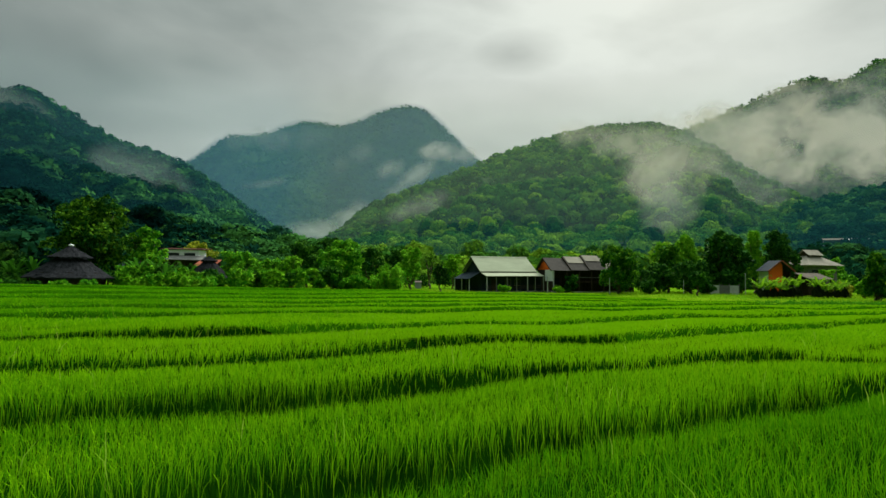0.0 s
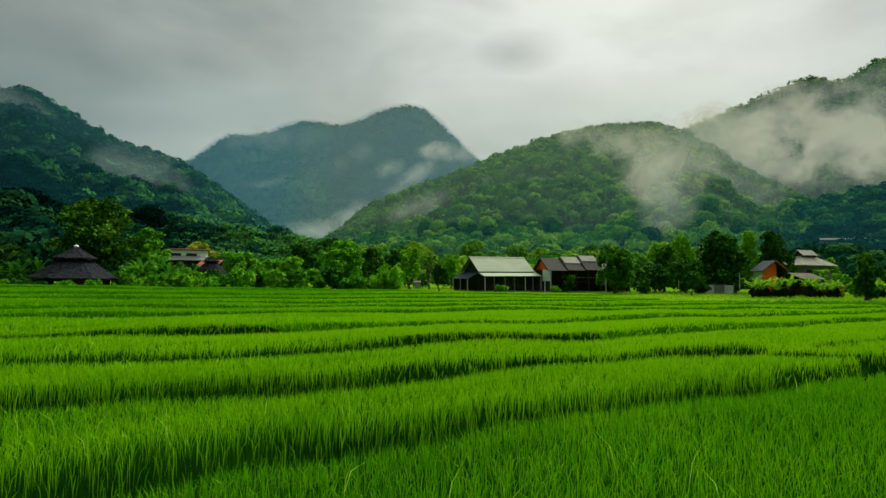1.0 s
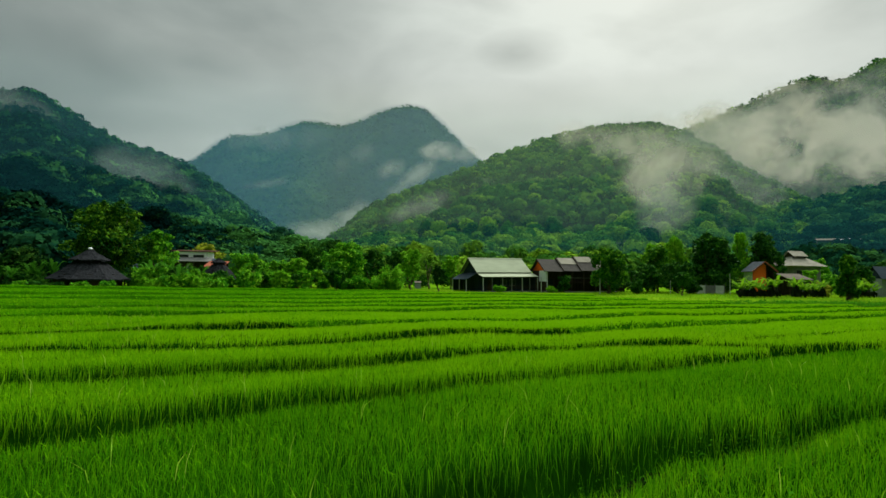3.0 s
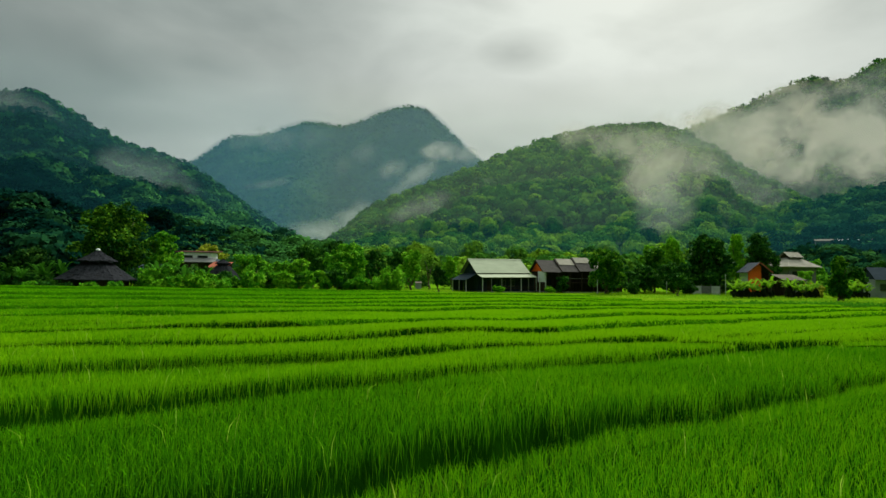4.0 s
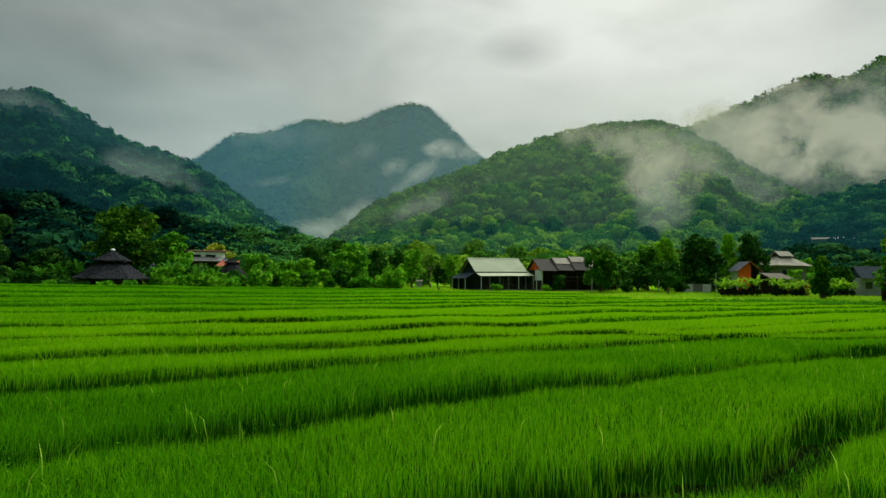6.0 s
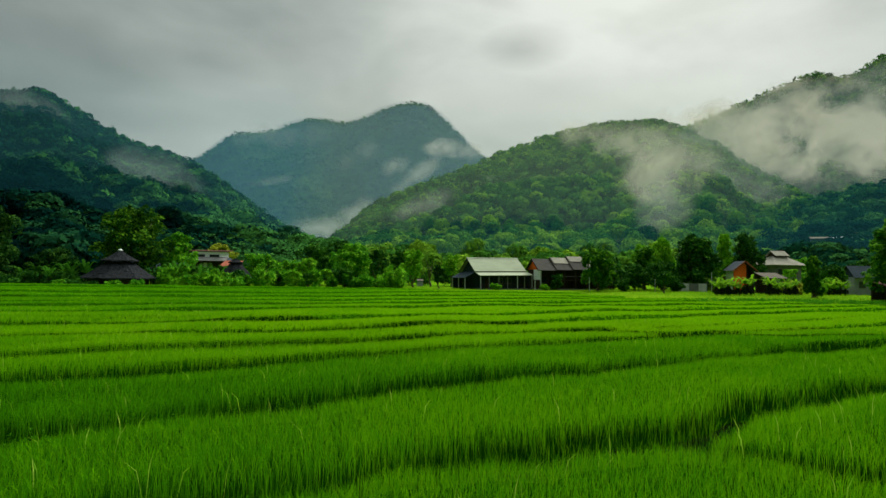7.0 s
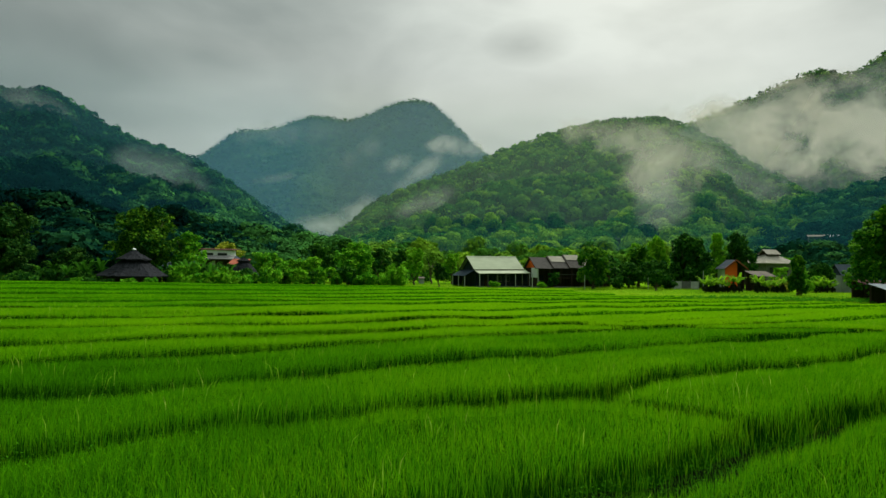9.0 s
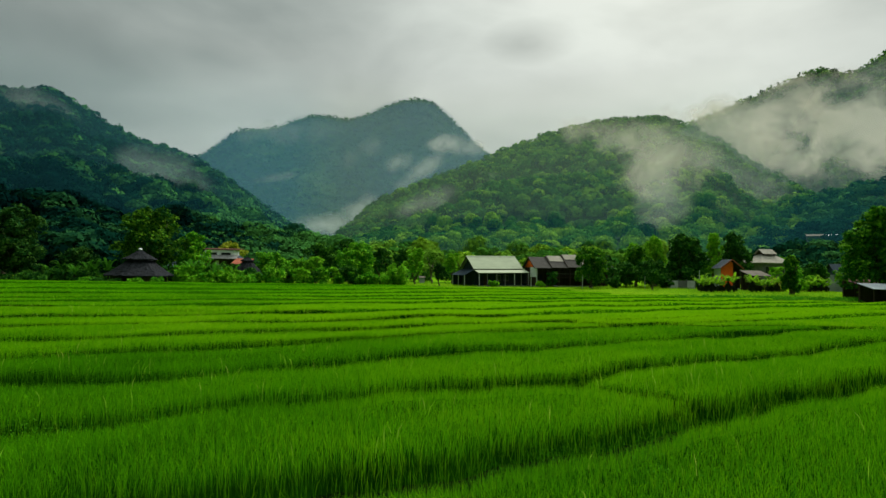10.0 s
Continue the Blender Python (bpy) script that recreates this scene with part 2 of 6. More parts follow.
def mist_material(name, amount, scale, low, high, colour=(0.90, 0.83, 0.70), soft=(0.0, 0.3)):
    """Thin cloud: see-through, with wisps, thinning to nothing at the rim of its sheet (rim: 1 inside, 0 at the edge)."""
    m, t = material(name)
    p = node(t, "ShaderNodeNewGeometry")
    wisps = node(t, "ShaderNodeTexNoise", Vector=p, Scale=scale, Detail=9.0, Roughness=0.6, Distortion=0.25)
    a = node(t, "ShaderNodeAttribute", 2, {"attribute_name": "tone"})
    k = node(t, "ShaderNodeMath", set_={"operation": "MULTIPLY_ADD"}, Value=wisps, _1=2.1, _2=-1.0)
    k = node(t, "ShaderNodeMath", set_={"operation": "MULTIPLY_ADD"}, Value=a, _1=0.8, _2=k)
    k = node(t, "ShaderNodeMapRange", Value=k, From_Min=low, From_Max=high, To_Min=0.0, To_Max=1.0)
    rim = node(t, "ShaderNodeMapRange", Value=a, From_Min=soft[0], From_Max=soft[1])
    k = node(t, "ShaderNodeMath", set_={"operation": "MULTIPLY"}, Value=k, _1=rim)
    k = node(t, "ShaderNodeMath", set_={"operation": "MULTIPLY"}, Value=k, _1=amount)
    white = node(t, "ShaderNodeBsdfDiffuse", Color=(*colour, 1))
    thin = node(t, "ShaderNodeBsdfTranslucent", Color=(*colour, 1))
    body = node(t, "ShaderNodeMixShader", Fac=0.5, _1=white, _2=thin)
    none = node(t, "ShaderNodeBsdfTransparent")
    finish(t, node(t, "ShaderNodeMixShader", Fac=k, _1=none, _2=body))
    return m


ground_mat, mud_mat, bund_mat = ground_material(), mud_material(), bund_material()
hill_near_mat = hill_material("forest_floor", (0.008, 0.030, 0.007), (0.018, 0.055, 0.010), (0.040, 0.095, 0.016))
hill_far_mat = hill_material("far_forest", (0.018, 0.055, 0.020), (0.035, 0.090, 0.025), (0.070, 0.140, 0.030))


# ---- building helpers ----
def mesh_np(name, verts, faces, mat, tone=None, smooth=False, normals=None):
    """A mesh from arrays: faces are rows of three or four corners."""
    verts, faces = np.asarray(verts, np.float32), np.asarray(faces, np.int32)
    me = bpy.data.meshes.new(name)
    k = faces.shape[1]
    me.vertices.add(len(verts))
    me.vertices.foreach_set("co", verts.ravel())
    me.loops.add(faces.size)
    me.loops.foreach_set("vertex_index", faces.ravel())
    me.polygons.add(len(faces))
    me.polygons.foreach_set("loop_start", np.arange(0, faces.size, k, dtype=np.int32))
    me.polygons.foreach_set("loop_total", np.full(len(faces), k, np.int32))
    me.polygons.foreach_set("use_smooth", np.full(len(faces), smooth))
    me.materials.append(mat)
    if tone is not None:
        me.attributes.new("tone", "FLOAT", "POINT").data.foreach_set("value", np.asarray(tone, np.float32))
    me.update(calc_edges=True)
    if normals is not None:
        me.attributes.new("custom_normal", "FLOAT_VECTOR", "POINT").data.foreach_set("vector", np.asarray(normals, np.float32).ravel())
    return me


def thing(name, label, category, place=None, group="", kind="", data=None):
    ob = new(name, data)
    if place is not None:
        ob.matrix_basis = place
    return tagged(ob, label, category, group, kind)


def part(name, bm, mat, parent, label="", smooth=False):
    me = bpy.data.meshes.new(name)
    bm.to_mesh(me)
    bm.free()
    me.materials.append(mat)
    if smooth:
        me.polygons.foreach_set("use_smooth", np.full(len(me.polygons), True))
    ob = new(name, me)
    ob.parent = parent
    return tagged(ob, label)


def part_np(name, me, parent, label=""):
    ob = new(name, me)
    ob.parent = parent
    return tagged(ob, label)


def box(x0, x1, y0, y1, z0, z1, bevel=0.0, bm=None):
    fresh = bm is None
    bm = bm or bmesh.new()
    r = bmesh.ops.create_cube(bm, size=1.0, matrix=Matrix.LocRotScale(((x0 + x1) / 2, (y0 + y1) / 2, (z0 + z1) / 2), None, (x1 - x0, y1 - y0, z1 - z0)))
    if bevel and fresh:
        bmesh.ops.bevel(bm, geom=bm.edges[:], offset=bevel, segments=1, affect="EDGES")
    return bm


def rod(a, b, r0, r1=None, sides=8, bm=None):
    """A tapered round bar from a to b."""
    bm = bm or bmesh.new()
    a, b = Vector(a), Vector(b)
    m = Matrix.Translation((a + b) / 2) @ (b - a).to_track_quat("Z", "Y").to_matrix().to_4x4()
    bmesh.ops.create_cone(bm, cap_ends=True, segments=sides, radius1=r0, radius2=r0 if r1 is None else r1, depth=(b - a).length, matrix=m)
    return bm


def prism(outline, direction):
    """A solid from a closed outline of points, pushed along direction."""
    bm = bmesh.new()
    lo = [bm.verts.new(p) for p in outline]
    hi = [bm.verts.new(Vector(p) + Vector(direction)) for p in outline]
    bm.faces.new(lo)
    bm.faces.new(hi[::-1])
    for i in range(len(lo)):
        j = (i + 1) % len(lo)
        bm.faces.new((lo[i], hi[i], hi[j], lo[j]))
    bmesh.ops.recalc_face_normals(bm, faces=bm.faces[:])
    return bm


# ---- ground: one sheet to the horizon ----
def smooth_noise(x, y, scale, seed=0):
    """Cheap rolling noise on arrays, about -1 to 1."""
    r = np.random.default_rng(seed)
    total = np.zeros(np.broadcast(x, y).shape)
    for k in range(7):
        a, ph = r.uniform(0, 2 * math.pi, 2)
        s = scale * r.uniform(0.6, 1.7)
        total += np.sin((x * np.cos(a) + y * np.sin(a)) / s + ph)
    return total / 3.2


def grid_faces(nu, nv):
    i = np.arange(nu - 1)[:, None] * nv + np.arange(nv - 1)[None, :]
    i = i.ravel()
    return np.stack([i, i + nv, i + nv + 1, i + 1], 1)


def swell(x, y):
    """The ground lifts a little towards the gardens on the far side."""
    a = np.clip((x - 18) / 22, 0, 1)
    b = np.clip((y - 40) / 16, 0, 1)
    return 0.38 * a * a * (3 - 2 * a) * b * b * (3 - 2 * b)


gx = np.concatenate([-np.geomspace(4000, 80, 24), np.linspace(-75, 75, 76), np.geomspace(80, 4000, 24)])
gy = np.concatenate([-np.geomspace(3000, 40, 18), np.linspace(-36, 114, 76), np.geomspace(120, 4000, 24)])
X, Y = np.meshgrid(gx, gy, indexing="ij")
Z = 0.03 * smooth_noise(X, Y, 6.0, 3) + swell(X, Y)
thing("ground", "green meadow and field ground in the valley", "ground", kind="structure",
      data=mesh_np("ground", np.stack([X, Y, Z], -1).reshape(-1, 3), grid_faces(len(gx), len(gy)), ground_mat, smooth=True))


# ---- hills with forest ----
def spline(points, n):
    """Smooth curve through points."""
    p = np.asarray(points, float)
    p = np.vstack([2 * p[0] - p[1], p, 2 * p[-1] - p[-2]])
    t = np.linspace(0, len(points) - 1 - 1e-6, n)
    i = t.astype(int)
    f = (t - i)[:, None]
    a, b, c, d = p[i], p[i + 1], p[i + 2], p[i + 3]
    return 0.5 * (2 * b + (c - a) * f + (2 * a - 5 * b + 4 * c - d) * f ** 2 + (3 * b - a - 3 * c + d) * f ** 3)


def hill_shape(ridge, foot, power, spurs, seed, nu=150, nv=90):
    """Slope from a foot line (a share of the way out to the ridge) up to the ridge and down behind it."""
    r = spline(ridge, nu)
    v = np.concatenate([np.linspace(0, 1, nv - 16), np.linspace(1.02, 1.6, 16)])
    V = v[None, :]
    d = np.hypot(r[:, 0], r[:, 1])[:, None]
    k = foot / d + (1 - foot / d) * V
    Xh, Yh = r[:, :1] * k, r[:, 1:2] * k
    up = np.where(V <= 1, np.abs(V) ** power, np.clip(1 - (V - 1) / 0.6, 0, 1) ** 1.3)
    bell = np.sin(np.clip(V, 0, 1) * math.pi)
    Zh = r[:, 2:] * up + bell * spurs * (smooth_noise(Xh, Yh, spurs * 1.6, seed) + 0.5 * smooth_noise(Xh, Yh, spurs * 0.7, seed + 1))
    Zh = np.where(V <= 0.001, -2.0, np.maximum(Zh, -1.0 + 4 * np.clip(V, 0, 1)))
    return np.stack([Xh, Yh, Zh], -1)


def crown_template(n, seed, flat=0.8, size=0.3):
    """A tree crown of n leaf clumps, one unit in radius, standing on its middle."""
    r = np.random.default_rng(seed)
    d = r.normal(size=(n, 3))
    d /= np.linalg.norm(d, axis=1, keepdims=True)
    d[:, 2] = np.where(d[:, 2] < -0.35, -d[:, 2], d[:, 2])
    lobes = r.normal(size=(9, 3))
    lobes /= np.linalg.norm(lobes, axis=1, keepdims=True)
    near = (d @ lobes.T).max(1)
    rad = (0.66 + 0.40 * np.clip((near - 0.55) / 0.45, 0, 1)) * r.uniform(0.86, 1.06, n)
    c = d * rad[:, None] * (1, 1, flat)
    nrm = d + r.normal(size=(n, 3)) * 0.32
    nrm /= np.linalg.norm(nrm, axis=1, keepdims=True)
    a = np.cross(nrm, r.normal(size=(n, 3)))
    a /= np.linalg.norm(a, axis=1, keepdims=True)
    b = np.cross(nrm, a)
    s = size * r.uniform(0.65, 1.3, (n, 1))
    bulge = d - 0.55 * lobes[(d @ lobes.T).argmax(1)]
    bulge /= np.linalg.norm(bulge, axis=1, keepdims=True)
    soft = d * 0.78 + bulge * 0.34 + nrm * 0.12
    soft /= np.linalg.norm(soft, axis=1, keepdims=True)
    return np.stack([c + a * s, c - a * s * 0.55 + b * s * 0.85, c - a * s * 0.55 - b * s * 0.85], 1), np.repeat(soft[:, None], 3, 1)


def scatter_crowns(name, label, shape, count, clumps, radius, seed, mat, size=0.3, lo=0.0, hi=1.02, tall=(0.75, 1.25), clearings=(), lighter=(0, 1, 0.0)):
    """Forest on a slope: many crowns joined into one object."""
    r = np.random.default_rng(seed)
    nu = shape.shape[0]
    flat_v = shape.shape[1] - 16
    seq = np.arange(count) + r.uniform(0, 999)
    u = np.clip((seq * 0.7548776662) % 1 + r.normal(0, 0.25 / math.sqrt(count), count), 0, 1) * (nu - 1.001)
    v = np.clip((seq * 0.5698402910) % 1 + r.normal(0, 0.25 / math.sqrt(count), count), 0, 1) * (hi - lo) + lo
    v = v * (flat_v - 1)
    ui, vi = u.astype(int), np.minimum(v.astype(int), shape.shape[1] - 2)
    fu, fv = (u - ui)[:, None], (v - vi)[:, None]
    p = (shape[ui, vi] * (1 - fu) + shape[ui + 1, vi] * fu) * (1 - fv) + (shape[ui, vi + 1] * (1 - fu) + shape[ui + 1, vi + 1] * fu) * fv
    p = p[np.abs(np.degrees(np.arctan2(p[:, 0], p[:, 1]))) < 46]
    for cx, cy, cr in clearings:
        out = np.hypot(p[:, 0] - cx, p[:, 1] - cy)
        near = np.hypot(p[:, 0], p[:, 1]) < np.hypot(cx, cy)
        # crowns between camera and house are dropped too, to fit the camera's view
        p = p[(out > cr) & ~(near & (out < 2 * cr) & (np.abs(p[:, 0] * cy - p[:, 1] * cx) / np.hypot(cx, cy) < cr))]
    count = len(p)
    templates = [crown_template(clumps, seed * 31 + k, 0.8, size) for k in range(8)]
    which = r.integers(0, 8, count)
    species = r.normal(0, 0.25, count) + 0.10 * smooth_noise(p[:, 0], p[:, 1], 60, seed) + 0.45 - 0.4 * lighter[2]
    species += lighter[2] * np.clip((np.degrees(np.arctan2(p[:, 0], p[:, 1])) - lighter[0]) / (lighter[1] - lighter[0]), 0, 1)      # brighter light to one side, put into the crown tone
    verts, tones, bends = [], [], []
    for k in range(8):
        m = np.nonzero(which == k)[0]
        rad = radius * r.uniform(0.62, 1.35, len(m))
        ang = r.uniform(0, 2 * math.pi, len(m))
        c, s = np.cos(ang), np.sin(ang)
        t, soft = templates[k][0][None], templates[k][1]
        x = t[..., 0] * c[:, None, None] - t[..., 1] * s[:, None, None]
        y = t[..., 0] * s[:, None, None] + t[..., 1] * c[:, None, None]
        h = r.uniform(*tall, len(m))
        q = np.stack([x, y, t[..., 2] * h[:, None, None] * np.ones_like(x)], -1) * rad[:, None, None, None]
        q += p[m][:, None, None, :]
        q[..., 2] += (rad * r.uniform(0.35, 0.85, len(m)))[:, None, None]
        verts.append(q.reshape(-1, 3))
        c, s = c[:, None, None], s[:, None, None]
        bends.append(np.stack([soft[..., 0] * c - soft[..., 1] * s, soft[..., 0] * s + soft[..., 1] * c, soft[..., 2] * np.ones_like(x)], -1).reshape(-1, 3))
        tones.append(np.repeat(species[m], clumps * 3))
    verts = np.concatenate(verts)
    me = mesh_np(name, verts, np.arange(len(verts)).reshape(-1, 3), mat, np.clip(np.concatenate(tones), 0, 1), normals=np.concatenate(bends))
    thing(name, label, "forest", kind="stuff", data=me)


def hill(name, label, shape, mat):
    thing(name, label, "hill", kind="structure", data=mesh_np(name, shape.reshape(-1, 3), grid_faces(*shape.shape[:2]), mat, smooth=True))


LEFT_RIDGE = [
    (-542, 443, 179), (-495, 474, 178), (-440, 508, 172), (-417, 508, 174), (-391, 510, 162), (-364, 513, 146), (-336, 514, 130),
    (-312, 513, 120), (-288, 510, 114), (-259, 509, 103), (-234, 506, 85), (-200, 505, 62), (-170, 500, 43), (-136, 496, 26),
    (-107, 488, 14)]
MIDDLE_RIDGE = [
    (-1241, 2054, 336), (-1123, 2121, 408), (-1013, 2176, 502), (-926, 2214, 582), (-787, 2267, 615), (-629, 2316, 686),
    (-484, 2351, 678), (-385, 2369, 712), (-258, 2386, 775), (-139, 2396, 789), (-49, 2400, 735), (31, 2400, 657), (111, 2397, 578),
    (242, 2388, 486), (445, 2358, 412), (638, 2314, 368)]
RIGHT_RIDGE = [
    (-158, 733, 41), (-143, 755, 59), (-123, 778, 90), (-83, 802, 117), (-24, 825, 147), (58, 842, 186), (132, 852, 218),
    (185, 862, 237), (239, 868, 252), (290, 852, 256), (339, 834, 253), (377, 817, 232), (413, 800, 208), (452, 778, 168),
    (500, 749, 130), (542, 719, 98), (579, 689, 68)]
FAR_RIDGE = [
    (484, 1420, 315), (616, 1368, 396), (676, 1339, 420), (733, 1309, 442), (786, 1277, 463), (836, 1246, 483), (872, 1220, 490),
    (915, 1188, 473), (948, 1163, 492), (976, 1139, 507), (1039, 1082, 523), (1117, 1001, 509), (1182, 923, 451)]
NEAR_RIDGE = [
    (285, 482, 48), (311, 466, 62), (324, 457, 68), (343, 442, 75), (363, 427, 80), (391, 401, 86), (415, 376, 85), (440, 347, 75)]

left_hill = hill_shape(LEFT_RIDGE, 150, 1.15, 9, 11)
middle_hill = hill_shape(MIDDLE_RIDGE, 1200, 1.1, 55, 12)
right_hill = hill_shape(RIGHT_RIDGE, 190, 1.2, 11, 13)
far_hill = hill_shape(FAR_RIDGE, 700, 1.1, 30, 14)
near_hill = hill_shape(NEAR_RIDGE, 180, 1.15, 6, 15)
hill("hill_left", "steep hill under dense dark green forest", left_hill, hill_near_mat)
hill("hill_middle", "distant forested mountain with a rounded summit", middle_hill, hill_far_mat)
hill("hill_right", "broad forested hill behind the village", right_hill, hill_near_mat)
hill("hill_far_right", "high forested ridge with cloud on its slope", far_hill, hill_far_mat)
hill("hill_near_right", "low wooded foothill behind the houses", near_hill, hill_near_mat)
HAMLET = [(157, 216, 6), (162, 216, 6), (165.5, 213, 8), (175, 210, 5.5)]
LEFT, RIGHT, LOW = "dense forest on a steep hill, shade painted into its green", "mixed green forest on a broad hill", "woods on a low foothill, shade and haze painted in"
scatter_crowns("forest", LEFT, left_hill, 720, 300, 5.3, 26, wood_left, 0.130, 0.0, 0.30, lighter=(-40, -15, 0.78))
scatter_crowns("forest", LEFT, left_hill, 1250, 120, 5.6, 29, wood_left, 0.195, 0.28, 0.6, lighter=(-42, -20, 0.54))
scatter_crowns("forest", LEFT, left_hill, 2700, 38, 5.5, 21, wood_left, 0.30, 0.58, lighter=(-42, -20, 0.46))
scatter_crowns("forest", RIGHT, right_hill, 1050, 240, 4.7, 27, wood_hill, 0.150, 0.0, 0.26, (0.9, 1.4))
scatter_crowns("forest", RIGHT, right_hill, 2300, 75, 4.9, 30, wood_hill, 0.25, 0.24, 0.54, (0.9, 1.35))
scatter_crowns("forest", RIGHT, right_hill, 3600, 38, 5.6, 22, wood_hill, 0.30, 0.52)
scatter_crowns("forest", "forest on a distant mountain, haze painted into its green", middle_hill, 8500, 12, 7.5, 23, wood_far, 0.44)
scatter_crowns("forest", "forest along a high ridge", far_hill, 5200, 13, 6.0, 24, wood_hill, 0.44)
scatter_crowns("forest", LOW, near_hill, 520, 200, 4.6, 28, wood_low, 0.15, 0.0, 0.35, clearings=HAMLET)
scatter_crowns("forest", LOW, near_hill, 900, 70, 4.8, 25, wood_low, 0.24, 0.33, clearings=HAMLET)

# unseen slopes added behind the viewer: they close the valley and block low sky light
arc = np.linspace(math.radians(105), math.radians(255), 14)
behind = hill_shape([(620 * math.sin(a), 620 * math.cos(a), 210 + 50 * math.sin(5 * a)) for a in arc], 240, 1.1, 9, 16, 90, 50)
hill("unseen_hill_behind", "added unseen hill that blocks low sky behind the viewer", behind, hill_near_mat)


# ---- mist: thin sheets of cloud before the slopes; haze: tinted see-through arcs ----
def mist_sheet(name, label, bearing, height, distance, half_wide, half_high, lean, mat, n=26):
    """A bank of mist: degrees right of +y, metres up and out, half sizes, lean in degrees; it bulges a little."""
    s = np.linspace(-1, 1, n)
    A, B = np.meshgrid(s, s, indexing="ij")
    c, q = math.cos(radians(lean)), math.sin(radians(lean))
    side = A * half_wide * c - B * half_high * q
    up = A * half_wide * q + B * half_high * c
    depth = distance - 0.12 * half_wide * (1 - A ** 2 - B ** 2)
    b = radians(bearing)
    pts = np.stack([depth * math.sin(b) + side * math.cos(b), depth * math.cos(b) - side * math.sin(b), height + up], -1)
    rim = np.clip(1 - np.sqrt(A ** 2 + B ** 2), 0, 1)
    inside = grid_faces(n, n)
    inside = inside[rim.ravel()[inside].max(1) > 0.02]
    thing(name, label, "mist", kind="stuff", data=mesh_np(name, pts.reshape(-1, 3), inside, mat, rim.ravel(), True))


def haze_wall(name, label, distance, b0, b1, top, mat, full=0.55):
    """An added arc that imitates haze by its tint and thins out upwards."""
    b = np.radians(np.linspace(b0, b1, 60))[:, None]
    v = np.linspace(0, 1, 24)[None, :]
    z = -2 + v * np.reshape(top, (-1, 1)) * np.ones_like(b)
    pts = np.stack([distance * np.sin(b) * np.ones_like(v), distance * np.cos(b) * np.ones_like(v), z], -1)
    ends = np.clip(np.minimum(b - b[0], b[-1] - b) / radians(6), 0, 1)
    tone = np.clip((1 - v) / (1 - full), 0, 1) * ends
    thing(name, label, "mist", kind="stuff", data=mesh_np(name, pts.reshape(-1, 3), grid_faces(60, 24), mat, tone.ravel(), True))


def slope_top(shape, distance, b0, b1):
    """Height, at that distance, up to which a slope fills the camera's view; haze is cut to it."""
    p = shape.reshape(-1, 3)
    bearing, rise = np.degrees(np.arctan2(p[:, 0], p[:, 1])), p[:, 2] / np.hypot(p[:, 0], p[:, 1])
    want = np.linspace(b0, b1, 60)
    return np.array([max(0.0, rise[np.abs(bearing - w) < 0.55].max(initial=0.0)) * distance * 1.012 for w in want])


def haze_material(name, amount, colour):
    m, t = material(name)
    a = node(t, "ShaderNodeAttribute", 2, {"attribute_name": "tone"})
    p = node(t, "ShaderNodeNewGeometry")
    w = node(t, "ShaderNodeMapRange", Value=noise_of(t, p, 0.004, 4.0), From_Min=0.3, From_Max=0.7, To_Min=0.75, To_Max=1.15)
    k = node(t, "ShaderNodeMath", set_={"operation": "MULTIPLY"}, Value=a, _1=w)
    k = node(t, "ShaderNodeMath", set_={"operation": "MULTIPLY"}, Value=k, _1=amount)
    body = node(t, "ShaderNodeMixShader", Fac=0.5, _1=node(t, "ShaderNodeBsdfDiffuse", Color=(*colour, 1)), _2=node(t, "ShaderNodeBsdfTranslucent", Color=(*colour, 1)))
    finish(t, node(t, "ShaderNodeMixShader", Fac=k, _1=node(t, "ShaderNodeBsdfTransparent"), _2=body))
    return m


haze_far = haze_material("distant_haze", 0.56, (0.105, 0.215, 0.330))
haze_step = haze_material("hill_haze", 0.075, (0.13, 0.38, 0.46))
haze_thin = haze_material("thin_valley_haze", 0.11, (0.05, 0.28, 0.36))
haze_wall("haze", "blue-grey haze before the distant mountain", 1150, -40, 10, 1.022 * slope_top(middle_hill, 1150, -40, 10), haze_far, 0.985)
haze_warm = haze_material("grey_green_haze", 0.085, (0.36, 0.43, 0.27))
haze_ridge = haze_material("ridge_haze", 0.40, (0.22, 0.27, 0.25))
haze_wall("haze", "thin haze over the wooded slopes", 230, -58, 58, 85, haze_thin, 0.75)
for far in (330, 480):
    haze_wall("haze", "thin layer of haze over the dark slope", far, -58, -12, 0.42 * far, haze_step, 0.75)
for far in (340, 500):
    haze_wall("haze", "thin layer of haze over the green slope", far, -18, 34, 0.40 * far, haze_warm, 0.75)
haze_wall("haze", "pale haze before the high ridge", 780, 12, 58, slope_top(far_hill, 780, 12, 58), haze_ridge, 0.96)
mist_thick = mist_material("thick_mist", 0.80, 0.014, 0.1, 0.75)
mist_soft = mist_material("soft_mist", 0.46, 0.034, 0.12, 0.9)
mist_far = mist_material("distant_mist", 0.60, 0.014, 0.1, 0.85, (0.80, 0.82, 0.78))
mist_faint = mist_material("faint_mist", 0.22, 0.022, 0.08, 0.8, (0.84, 0.86, 0.82))
mist_cool = mist_material("cool_mist", 0.26, 0.045, 0.10, 0.9, (0.66, 0.80, 0.78))
